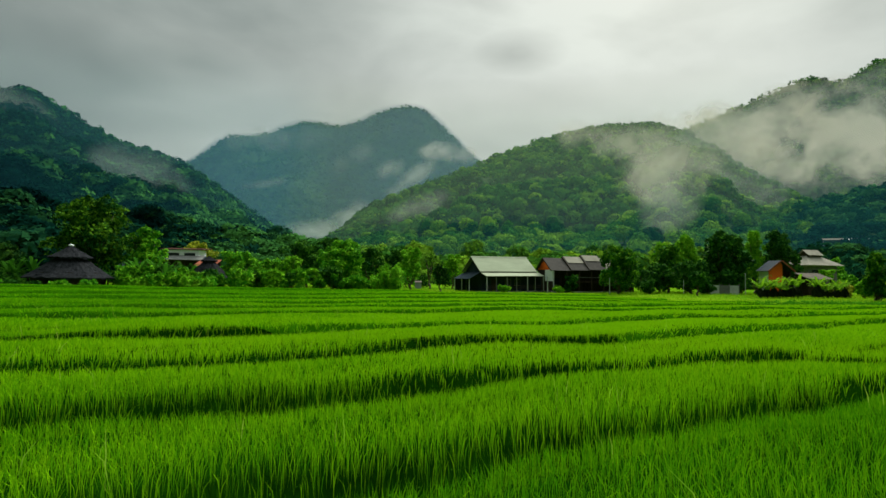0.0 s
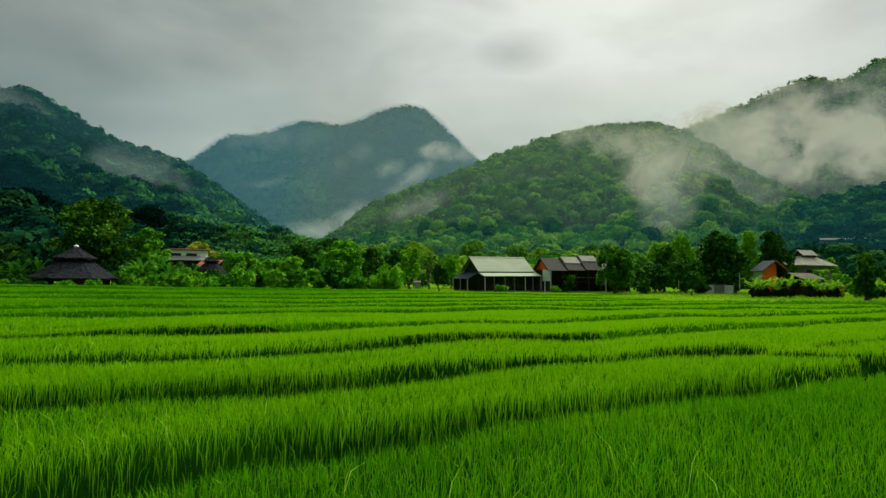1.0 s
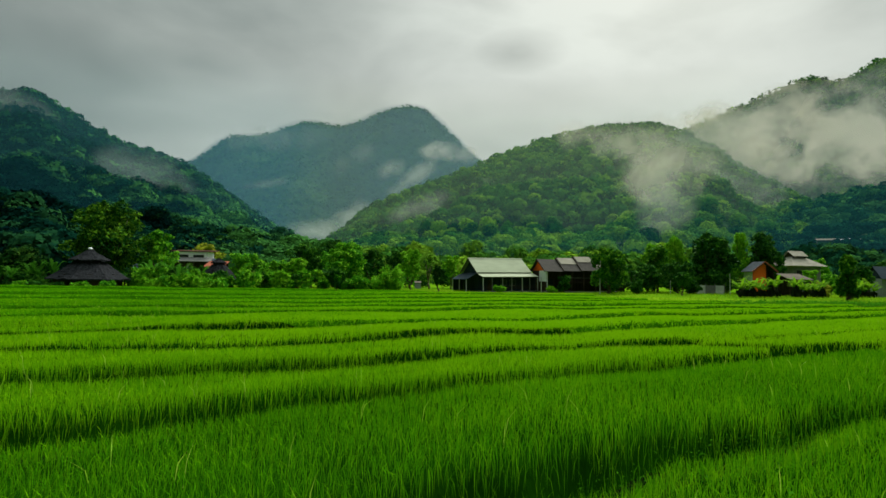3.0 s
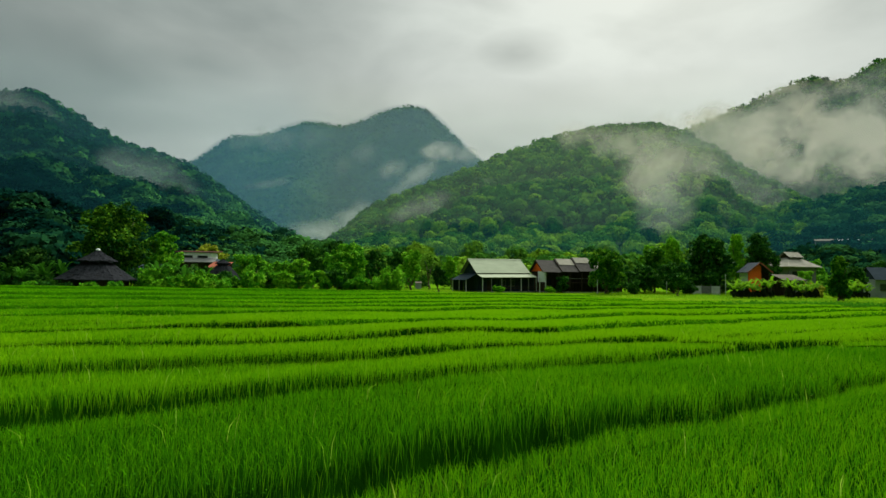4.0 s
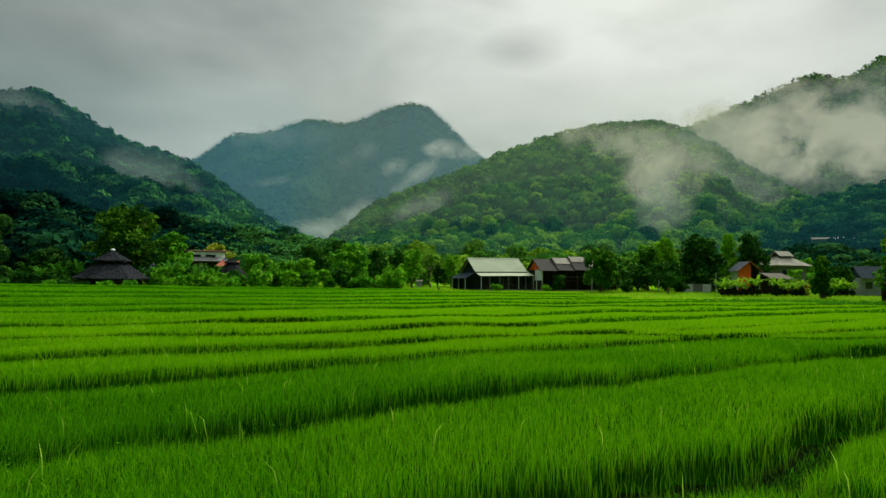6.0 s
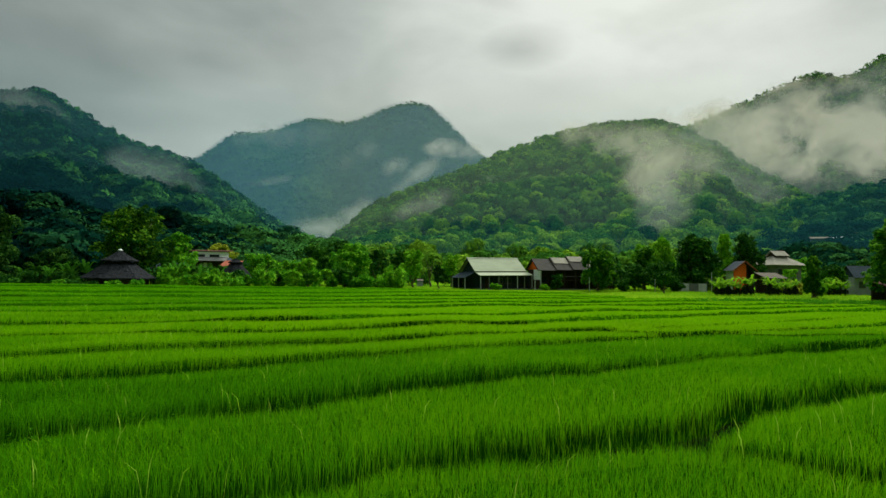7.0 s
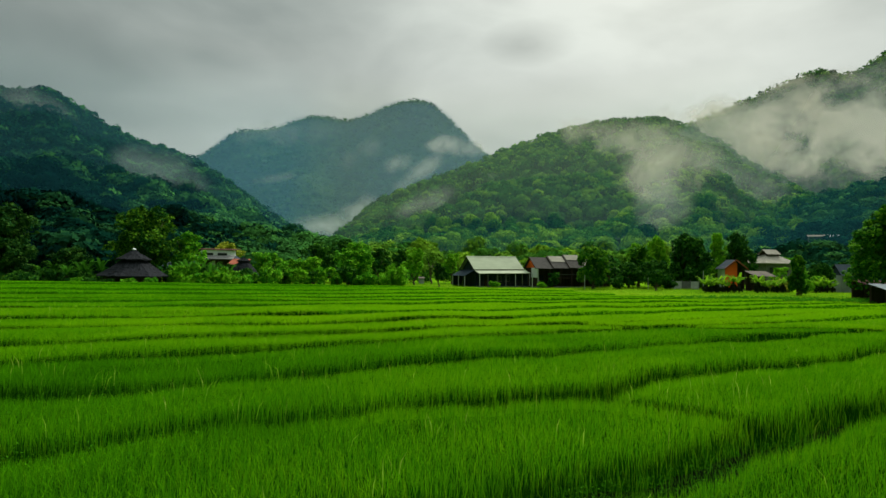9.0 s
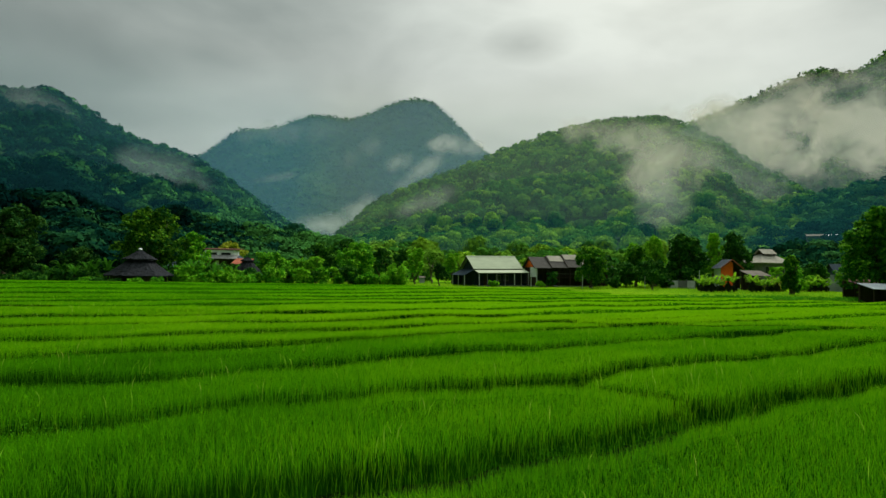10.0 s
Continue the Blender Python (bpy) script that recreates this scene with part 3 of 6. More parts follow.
for bearing, height, distance, wide, high, lean, mat, label in (
    (30.8, 236, 930, 175, 78, 10, mist_thick, "bank of white mist on the high ridge"),
    (38.0, 214, 925, 165, 92, 4, mist_thick, "bank of white mist below the high ridge"),
    (27.5, 230, 900, 110, 40, -25, mist_soft, "mist spilling over the ridge"),
    (18.8, 121, 480, 76, 27, -25, mist_soft, "veil of mist under the hilltop"),
    (23.5, 72, 340, 36, 36, -22, mist_soft, "wisp of mist drifting down the wooded slope"),
    (23.2, 41, 270, 19, 20, -30, mist_faint, "wisp of mist at the foot of a slope"),
    (29.2, 90, 520, 62, 24, -28, mist_faint, "veil of mist between two ridges"),
    (0.3, 366, 1500, 110, 38, -6, mist_thick, "small cloud at the mountain shoulder"),
    (-6.1, 239, 1140, 40, 30, 20, mist_far, "small puff of mist on the mountain"),
    (-3.4, 220, 1130, 84, 24, 35, mist_far, "streak of mist on the mountain"),
    (-10.1, 116, 1000, 92, 26, 38, mist_far, "streak of mist rising from the valley"),
    (-14.0, 76, 900, 96, 24, 6, mist_far, "low mist in the valley mouth"),
    (-19.2, 188, 1130, 60, 13, 15, mist_faint, "small shred of mist on the mountain"),
    (-11.5, 240, 1140, 34, 25, 30, mist_faint, "small shred of mist on the mountain"),
    (-9.0, 271, 1140, 34, 27, 30, mist_faint, "small shred of mist on the mountain"),
    (-18.0, 478, 1900, 220, 56, 8, mist_faint, "thin mist below the mountain ridge"),
    (-29.9, 58, 330, 33, 15, -10, mist_cool, "faint mist on the wooded slope"),
    (-3.1, 58, 420, 34, 12, 25, mist_faint, "faint mist over the lower slope"),
    (-40.0, 122, 500, 32, 18, -25, mist_faint, "faint mist near the top of a wooded hill"),
):
    mist_sheet("mist", label, bearing, height, distance, wide, high, lean, mat)


# ---- rice field: banks between the strips, and the rice ----
def bank(width, *places):
    """A field bank along the back edge of a strip: the places are where the rice before it ends."""
    p = np.array(places, float)
    return p[:, 0], p[:, 1] + width / 2, width * 0.29


BANKS = [
    bank(0.78, (-30, -24.5), (-0.3, -9.8), (1.3, -9.0), (2.8, -8.2), (4.6, -7.3), (7.2, -5.7), (9.0, -4.5), (11.0, -3.4), (12.9, -2.2), (40, 12.0)),
    bank(0.82, (-30, -19.5), (-4.9, -7.7), (-3.6, -7.1), (-2.1, -6.1), (-0.3, -5.2), (2.0, -3.9), (3.3, -3.4), (4.7, -3.0), (6.5, -1.6), (8.5, -0.4), (13.4, 2.3), (19.8, 6.3), (60, 28)),
    bank(0.82, (-40, -18), (-7.9, -4.3), (-5.6, -4.0), (-3.1, -2.6), (-1.9, -1.95), (-0.4, -1.0), (1.0, 0.1), (2.8, 1.3), (5.2, 2.6), (8.7, 4.6), (14.3, 7.6), (17.6, 8.9), (24.3, 11.9), (60, 32)),
    bank(0.82, (-50, -20), (-10.2, -1.7), (-5.8, 0.8), (-3.9, 1.9), (-1.5, 3.6), (0.1, 4.3), (3.4, 6.2), (5.9, 7.6), (8.0, 8.8), (10.6, 10.4), (13.3, 11.4), (22.3, 16.2), (27.2, 19.2), (60, 38)),
    bank(0.82, (-50, -16.5), (-12.8, 1.3), (-9.7, 2.3), (-8.5, 3.5), (-6.7, 4.7), (-4.5, 5.8), (-2.0, 6.9), (-0.6, 7.6), (1.1, 8.8), (3.2, 9.7), (4.7, 10.5), (6.4, 11.5), (8.4, 11.5), (9.6, 11.2), (11.2, 10.9)),
    bank(0.82, (-60, -17), (-10.1, 7.3), (-7.2, 8.6), (-3.9, 9.8), (-2.6, 10.6), (-1.0, 12.0), (0.3, 13.2), (1.8, 13.9), (4.3, 14.1), (8.9, 17.1), (14.7, 20.6), (21.8, 25.8), (60, 46)),
    bank(0.82, (-60, -12), (-10.4, 12.4), (-8.2, 13.2), (-5.8, 14.3), (-1.5, 16.9), (0.0, 17.9), (4.0, 20.0), (6.1, 22.0), (8.0, 23.4), (12.6, 25.6), (20.6, 29.3), (24.0, 31.2), (60, 50)),
    bank(0.9, (-60, -4.5), (-15.3, 18.3), (-12.2, 19.6), (-10.7, 20.8), (-8.7, 21.4), (-3.4, 24.6), (0.5, 27.0), (2.7, 28.6), (10.4, 30.4), (22.3, 36.4), (26.3, 37.2), (60, 54)),
    bank(0.9, (-60, 1.0), (-18.8, 22.5), (-17.2, 23.7), (-13.0, 24.3), (-9.3, 26.2), (-7.3, 28.3), (-0.1, 31.4), (6.0, 34.5), (16.8, 39.0), (19.3, 41.2), (60, 62)),
    bank(0.80, (-60, 6.0), (-30, 20.5), (-14.9, 28.8), (-11.2, 31.4), (-8.6, 31.8), (-2.8, 36.2), (-0.1, 37.3), (5.2, 41.3), (10.7, 45.2), (17.5, 46.8)),
    bank(0.85, (-60, 15), (-25.9, 31.9), (-24.5, 33.5), (-20, 34.7), (-18.8, 36.2), (-10, 39.4), (-5.5, 41.6), (0.9, 49.0), (8.0, 52)),
    bank(0.90, (-70, 24), (-27.4, 42.3), (-23.4, 43.4), (-18.4, 44.9), (-16.5, 47.6), (-10.1, 51.6), (-5.2, 58), (4, 64)),
    bank(0.90, (-80, 38), (-45, 53), (-41, 56), (-30, 57), (-26, 62), (-14, 68)),
    bank(0.60, (10.4, 13.0), (11.6, 13.8), (14.5, 15.5), (20, 18.6), (30, 24.2), (60, 41)),
    bank(0.36, (4.5, -2.9), (5.5, -3.8), (6.4, -4.6), (7.4, -5.5)),
]
BARE = [(7.3, 12.1, 1.2, 0.45), (14.4, 27.0, 2.7, 0.75), (-22.6, 34.9, 3.5, 1.0), (3.1, 33.4, 0.5, 0.7), (4.35, -2.55, 0.42, 0.34), (-16.8, 50.0, 0.9, 1.1)]     # spots with no rice
GROWN = [(-1.0, -5.1, 3.2, 0.36), (-3.6, -2.5, 1.4, 0.26), (9.5, 5.4, 5.0, 0.28), (2.5, 6.1, 2.5, 0.20), (14.0, 11.8, 4.0, 0.22)]     # where the rice leans over a bank: place, reach, how far it closes


def bank_distance(x, y):
    """How far each place lies from the nearest bank, in widths of that bank beyond its edge."""
    best = np.full(x.shape, 9.0)
    for xs, ys, half in BANKS:
        yb = np.interp(x, xs, ys)
        waver = 0.09 * np.sin(x * 2.1 + ys[0]) + 0.06 * np.sin(x * 5.3 + 2 * ys[1])
        opened = np.clip(0.85 + 0.45 * np.sin(x * 0.31 + 3 * ys[0]) + 0.3 * np.sin(x * 0.83 + ys[1]), 0.5, 1.6)      # the rice closes over it in places
        d = np.abs(y - yb - waver) * 0.87 - half * 1.5 * (1 + (opened - 1) * np.clip((y + 4) / 14, 0.25, 1))
        d = np.where((x < xs[0]) | (x > xs[-1]), 9.0, d)
        best = np.minimum(best, d)
    for cx, cy, reach, close in GROWN:
        best = best + close * np.exp(-((x - cx) / reach) ** 2 - ((y - cy - 0.56 * (x - cx)) / 1.2) ** 2)
    for cx, cy, rx, ry in BARE:
        best = np.minimum(best, (np.hypot((x - cx) / rx, (y - cy - 0.4 * (x - cx)) / ry) - 1) * ry)
    return best


def across(x, y):
    """How far across its strip a place lies: 0 at the near bank, 1 at the far one."""
    lines = np.stack([np.interp(x, xs, ys) for xs, ys, _ in BANKS if len(xs) > 9 or xs[0] < -55]).astype(np.float32)
    below = np.where(lines <= y, lines, -99).max(0)
    above = np.where(lines > y, lines, 199).min(0)
    return np.clip((y - below) / np.minimum(above - below, 9.0), 0, 1)


def field_end(x):
    return np.interp(x, [-90, -40, -30, -12, 10, 20, 23, 30, 60], [60, 63, 66, 70, 68, 66, 52, 47, 40])


for xs, ys, half in BANKS:
    n = int((xs[-1] - xs[0]) / 0.6) + 2
    px = np.linspace(xs[0], xs[-1], n)
    py = np.interp(px, xs, ys)
    cross = np.array([-1.25, -0.8, -0.35, 0.35, 0.8, 1.25]) * half
    rise = np.array([-0.06, 0.05, 0.10, 0.10, 0.05, -0.06])
    U = px[:, None] - 0.46 * cross
    W = py[:, None] + 0.89 * cross + 0.09 * np.sin(px * 2.1 + ys[0])[:, None]
    H = rise + 0.025 * smooth_noise(U, W, 0.35, 5) + swell(U, W)
    pts = np.stack([U, W, H], -1)
    keep = py < field_end(px) + 3
    if keep.sum() > 3:
        pts = pts[keep]
        thing("field_bank", "low grassy earth bank between rice strips, painted dark as shade", "field bank", kind="structure",
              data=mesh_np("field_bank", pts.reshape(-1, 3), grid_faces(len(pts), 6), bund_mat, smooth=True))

# wet mud under the rice, coloured near black for the shade there
mx, my = np.linspace(-80, 80, 90), np.linspace(-30, 72, 60)
X, Y = np.meshgrid(mx, my, indexing="ij")
Y = np.minimum(Y, field_end(X))
thing("paddy_mud", "wet mud under the rice, its shade painted near black", "mud", kind="structure",
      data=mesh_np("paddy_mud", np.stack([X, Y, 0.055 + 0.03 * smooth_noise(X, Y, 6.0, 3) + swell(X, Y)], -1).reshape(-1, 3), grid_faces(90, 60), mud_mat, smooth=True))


def view_half(y):
    """Half the width of the field that can be seen at that depth."""
    return 0.92 * (y + 17.5) + 1.5


def blades(x, y, z, height, width, lean, r, bend=0.45, joints=3):
    """Grass blades: joints 3 gives a bent blade of three faces, 2 a leaf, 1 a fan."""
    n = len(x)
    az, face = r.uniform(0, 2 * math.pi, n), r.uniform(0, math.pi, n)
    ld = np.stack([np.cos(az), np.sin(az)], 1) * (lean * height)[:, None]
    wd = np.stack([np.cos(face), np.sin(face)], 1) * (width / 2)[:, None]
    base = np.stack([x, y], 1)

    def at(f, w, drop=0.0):
        k = f ** 2.4
        return np.concatenate([base + ld * k + wd * w, (z + height * (f - drop - bend * (lean ** 2) * f ** 4))[:, None]], 1)
    if joints == 1:        # a fan of leaf tips on a narrow foot
        v = np.stack([at(0.0, 0.0), at(1.0, 1.0), at(1.0, -1.0, 0.12)], 1)
        f = np.array([[0, 1, 2]])
    elif joints == 2:      # a leaf widest above its middle
        v = np.stack([at(0.0, 0.0), at(0.66, 1.0), at(0.66, -1.0), at(1.0, 0.0)], 1)
        f = np.array([[0, 1, 2], [2, 1, 3]])
    else:
        v = np.stack([at(0.0, 0.7), at(0.0, -0.7), at(0.62, 1.0), at(0.62, -1.0), at(1.0, 0.0)], 1)
        f = np.array([[0, 1, 3], [0, 3, 2], [2, 3, 4]])
    k = v.shape[1]
    faces = (np.arange(n) * k)[:, None, None] + f[None]
    return v.reshape(-1, 3), faces.reshape(-1, 3)


def canopy(x, y, inset=0.0):
    """Height of the closed mass of rice: rounded shoulders at each bank, lower towards the far bank."""
    d = np.minimum(bank_distance(x, y), field_end(x) - y) - inset
    a = np.clip(d / SHOULDER, 0, 1)
    grow = 0.93 + 0.10 * smooth_noise(x, y, 1.6, 8) + 0.05 * smooth_noise(x, y, 0.5, 9)
    grow *= 1.12 - np.interp(y, [8, 24], [0.22, 0.42]) * across(x, y) ** 1.5
    grow *= 1 - np.interp(y, [22, 55], [0.0, 0.30]) * np.clip((x + 50) / 30, 0.1, 1)      # far strips lowered so the field's end fits the camera's view
    return np.where(d > 0, 0.03 + 0.64 * grow * (0.10 + 0.90 * np.sqrt(1 - (1 - a) ** 2)), -0.04) + swell(x, y)


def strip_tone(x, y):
    """Strip brightness put into leaf tone: near and left darker, far lighter and yellower."""
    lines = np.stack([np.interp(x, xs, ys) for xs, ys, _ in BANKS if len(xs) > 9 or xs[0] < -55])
    brightness_by_strip = np.array([0.43, 0.48, 0.50, 0.46, 0.70, 0.83, 0.90, 0.90, 0.84, 0.78, 0.82, 0.78, 0.80, 0.78])
    return brightness_by_strip[(lines <= y).sum(0)] + np.clip(x / 60, -0.28, 0.05)


def rice_zone(name, label, y0, y1, step, per, height, width, joints, seed, mat=rice_mat, lean=(0.05, 0.4), thin=1.0, sink=0.25, grid=0.2, outside=False, vary=(0.75, 1.15), fringe=0):
    """One stretch of the field: a solid core, shade-dark in near strips, and the blades that stand out of it."""
    r = np.random.default_rng(seed)
    w = 80.0 if outside else view_half(y1)
    if grid:
        gx, gy = np.meshgrid(np.arange(-w, w + grid, grid), np.arange(y0, y1 + grid * 0.99, grid), indexing="ij")
        gy = np.minimum(gy, y1)
        q = grid_faces(gx.shape[0], gx.shape[1])
        cx, cy = gx.ravel()[q].mean(1), gy.ravel()[q].mean(1)
        q = q[(np.abs(cx) > view_half(cy) - 0.8) | (cy < -12.4)] if outside else q[np.abs(cx) < view_half(cy) + grid]
        used, back = np.unique(q, return_inverse=True)
        x, y = gx.ravel()[used], gy.ravel()[used]
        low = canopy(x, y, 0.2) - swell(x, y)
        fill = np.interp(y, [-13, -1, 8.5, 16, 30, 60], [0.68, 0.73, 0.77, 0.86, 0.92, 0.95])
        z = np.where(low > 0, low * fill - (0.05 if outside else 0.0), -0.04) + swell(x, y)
        thing("rice_mass", "solid core under the blade tips, painted dark as shade in near strips", "rice", kind="stuff",
              data=mesh_np("rice_mass", np.stack([x, y, z], 1), back.reshape(-1, 4), rice_far_mat if y0 > 10 else rice_shade_mat, smooth=True))
    gx, gy = np.meshgrid(np.arange(-w, w, step), np.arange(y0, y1, step), indexing="ij")
    x = (gx + r.uniform(-0.5, 0.5, gx.shape) * step).ravel()
    y = (gy + r.uniform(-0.5, 0.5, gy.shape) * step).ravel()
    inside = (np.abs(x) < view_half(y)) & (y > -13.0)
    keep = (inside != outside) & (bank_distance(x, y) > 0.0) & (y < field_end(x)) & (r.uniform(size=len(x)) < thin)
    x, y = x[keep], y[keep]
    count = per + fringe * (bank_distance(x, y) < 0.2)
    x, y = np.repeat(x, count), np.repeat(y, count)
    n = len(x)
    x, y = x + r.normal(0, 0.03 + 0.25 * step, n), y + r.normal(0, 0.03 + 0.25 * step, n)
    ok = (bank_distance(x, y) > np.where(y < -1, -0.05, 0.0)) & (y < field_end(x))
    x, y = x[ok], y[ok]
    n = len(x)
    rim = (bank_distance(x, y) < 0.32) & (fringe > 0)      # more of the stems shows along the banks
    top = canopy(x, y)
    z = np.maximum(top - sink - 0.09 * rim, 0.03)
    tall = (height + 0.08 * rim) * r.uniform(*vary, n)
    v, f = blades(x, y, z, tall, width * r.uniform(0.7, 1.3, n), np.where(rim, 0.55, 1.0) * r.uniform(*lean, n), r, 0.3, joints)
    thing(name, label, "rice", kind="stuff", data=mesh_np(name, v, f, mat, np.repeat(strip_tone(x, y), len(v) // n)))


SHOULDER = 0.22
RICE = "dense young green rice in planted strips"
rice_zone("rice", RICE, -13.0, -1.0, 0.10, 8, 0.30, 0.0050, 2, 41, grid=0.15, fringe=1, sink=0.235, vary=(0.80, 1.12), lean=(0.04, 0.68))
rice_zone("rice", RICE, -1.0, 8.5, 0.11, 7, 0.24, 0.0066, 2, 45, grid=0.19, fringe=1, sink=0.185, vary=(0.82, 1.10), lean=(0.04, 0.70))
rice_zone("rice", RICE, 8.5, 16.0, 0.17, 8, 0.24, 0.014, 2, 46, grid=0.22, sink=0.18, vary=(0.85, 1.08), lean=(0.04, 0.5))
rice_zone("rice", RICE, 16.0, 30.0, 0.23, 11, 0.19, 0.026, 1, 42, grid=0.28, sink=0.14, vary=(0.85, 1.1), lean=(0.1, 0.8))
rice_zone("rice", "distant strips of young green rice", 30.0, 72.0, 0.40, 6, 0.18, 0.055, 1, 43, grid=0.4, sink=0.14, vary=(0.9, 1.08), lean=(0.1, 0.8))
rice_zone("rice", "outer strips of young green rice", -30.0, 10.5, 0.45, 4, 0.34, 0.024, 2, 48, grid=0.4, outside=True, vary=(0.95, 1.04), lean=(0.04, 0.7))
rice_zone("rice", "outer strips of young green rice", 10.5, 68.0, 0.5, 2, 0.34, 0.04, 1, 47, grid=0.5, outside=True, vary=(0.95, 1.04))
# taller pale blades standing out of the canopy
rice_zone("pale_rice_blade", "scattered tall pale rice blades", -12.0, 24.0, 0.5, 2, 0.48, 0.010, 3, 44, straw_mat, (0.1, 0.6), 0.16, grid=0)


def leafy_weeds(name, label, count, y0, y1, seed, height=(0.38, 0.66), leaf=0.045, bed=None, x_range=None, on_bank=False):
    """Low broad-leaved weeds among the rice: sprays of small leaves."""
    r = np.random.default_rng(seed)
    x = r.uniform(-1, 1, count * 30)
    y = r.uniform(y0, y1, count * 30)
    x = x * view_half(y) if x_range is None else r.uniform(*x_range, count * 30)
    if bed is None:
        keep = (np.abs(bank_distance(x, y)) < 0.16) & (smooth_noise(x, y, 1.5, 78) > 0) if on_bank else (smooth_noise(x, y, 2.2, 77) > 0.35) & (y < field_end(x)) & (bank_distance(x, y) > -0.3)
        x, y = x[keep][:count], y[keep][:count]
    else:
        x, y = x[:count], y[:count]
    per = 9
    n = len(x) * per
    h = np.repeat(r.uniform(*height, len(x)), per) * r.uniform(0.55, 1.05, n)
    cx = np.repeat(x, per) + r.normal(0, 0.07 + leaf, n)
    cy = np.repeat(y, per) + r.normal(0, 0.07 + leaf, n)
    c = np.stack([cx, cy, h + swell(cx, cy)], 1)
    nrm = np.stack([r.normal(0, 0.6, n), r.normal(0, 0.6, n), np.ones(n)], 1)
    a = np.cross(nrm, r.normal(size=(n, 3)))
    a /= np.linalg.norm(a, axis=1, keepdims=True)
    b = np.cross(nrm, a)
    b /= np.linalg.norm(b, axis=1, keepdims=True)
    s = leaf * r.uniform(0.6, 1.3, (n, 1))
    v = np.stack([c + a * s, c + b * s * 0.45, c - a * s, c - b * s * 0.45], 1).reshape(-1, 3)
    thing(name, label, "weeds", kind="stuff", data=mesh_np(name, v, np.arange(len(v)).reshape(-1, 4), weed_mat))


leafy_weeds("weed", "small leafy green weeds among the rice", 2600, -12.0, 14.0, 51, leaf=0.022)
leafy_weeds("bank_weed", "small leafy weeds along the field banks", 1500, -11.0, 10.0, 53, (0.16, 0.42), 0.018, on_bank=True)
leafy_weeds("vegetable_bed", "low rows of leafy vegetables in a garden bed", 900, 47.5, 52.0, 52, (0.15, 0.42), 0.13, True, (21, 60))

# short grass on the banks and on the meadow by the houses
r = np.random.default_rng(61)
bx, by = [], []
for xs, ys, half in BANKS[:8]:
    near = ys[0] < -16
    q = r.uniform(max(xs[0], -14 if near else -22), min(xs[-1], 18 if near else 24), 3500 if near else 1500)
    bx.append(q + r.normal(0, 0.1, len(q)))
    by.append(np.interp(q, xs, ys) + r.normal(0, half * 0.9, len(q)))
bx, by = np.concatenate(bx), np.concatenate(by)
ok = np.abs(bx) < view_half(by)
bx, by = bx[ok], by[ok]
v, f = blades(bx, by, np.full(len(bx), 0.08), r.uniform(0.08, 0.30, len(bx)), r.uniform(0.006, 0.012, len(bx)), r.uniform(0.2, 0.9, len(bx)), r, joints=2)
thing("bank_grass", "short grass growing on the field banks", "grass", kind="stuff", data=mesh_np("bank_grass", v, f, rice_mat, np.full(len(v), 0.12)))
q = 60000
mxs, mys = r.uniform(-75, 85, q), r.uniform(36, 100, q)
ok = (mys > field_end(mxs) - 0.3) & (np.abs(mxs) < view_half(mys))
mxs, mys = mxs[ok], mys[ok]
v, f = blades(mxs, mys, swell(mxs, mys), r.uniform(0.10, 0.34, len(mxs)), r.uniform(0.03, 0.07, len(mxs)), r.uniform(0.2, 0.8, len(mxs)), r, joints=1)
thing("meadow_grass", "uneven meadow grass beside the houses", "grass", kind="stuff", data=mesh_np("meadow_grass", v, f, meadow_mat))


# ---- trees and shrubs ----
def leaf_cloud(lobes, n, size, r, droop=0.0, long=1.0):
    """Leaves on the skins of several overlapping lobes (x, y, z, radius, flatness)."""
    lobes = np.asarray(lobes, float)
    w = lobes[:, 3] ** 1.7
    k = r.choice(len(lobes), n, p=w / w.sum())
    d = r.normal(size=(n, 3))
    d[:, 2] = np.where(r.uniform(size=n) < 0.6, np.abs(d[:, 2]), d[:, 2])
    d /= np.linalg.norm(d, axis=1, keepdims=True)
    rad = lobes[k, 3] * np.where(r.uniform(size=n) < 0.8, r.uniform(0.86, 1.08, n), r.uniform(0.4, 0.86, n))
    c = lobes[k, :3] + d * rad[:, None] * np.stack([np.ones(n), np.ones(n), lobes[k, 4]], 1)
    nrm = d * 0.7 + r.normal(size=(n, 3)) * 0.6 + (0, 0, 0.35)
    nrm /= np.linalg.norm(nrm, axis=1, keepdims=True)
    a = np.cross(nrm, r.normal(size=(n, 3)))
    a[:, 2] -= droop
    a /= np.linalg.norm(a, axis=1, keepdims=True)
    b = np.cross(nrm, a)
    s = size * r.uniform(0.6, 1.4, (n, 1))
    v = np.stack([c + a * s * long, c + b * s * 0.6, c - a * s * long, c - b * s * 0.6], 1)
    soft = d * 0.85 + nrm * 0.35
    soft /= np.linalg.norm(soft, axis=1, keepdims=True)
    keep = c[:, 2] > 0.05
    return v[keep].reshape(-1, 3), np.arange(keep.sum() * 4).reshape(-1, 4), np.repeat(soft[keep], 4, 0)


def sprigs(lump, r):
    """Small tufts that stand out of the lobes and break the outline."""
    out = []
    for x, y, z, s, flat in lump:
        for _ in range(2):
            a, b = r.uniform(0, 2 * math.pi), r.uniform(-0.1, 1.2)
            d = s * r.uniform(0.95, 1.25)
            out.append((x + d * math.cos(a) * math.cos(b), y + d * math.sin(a) * math.cos(b), z + d * flat * math.sin(b), s * r.uniform(0.22, 0.42), 1.0))
    return out


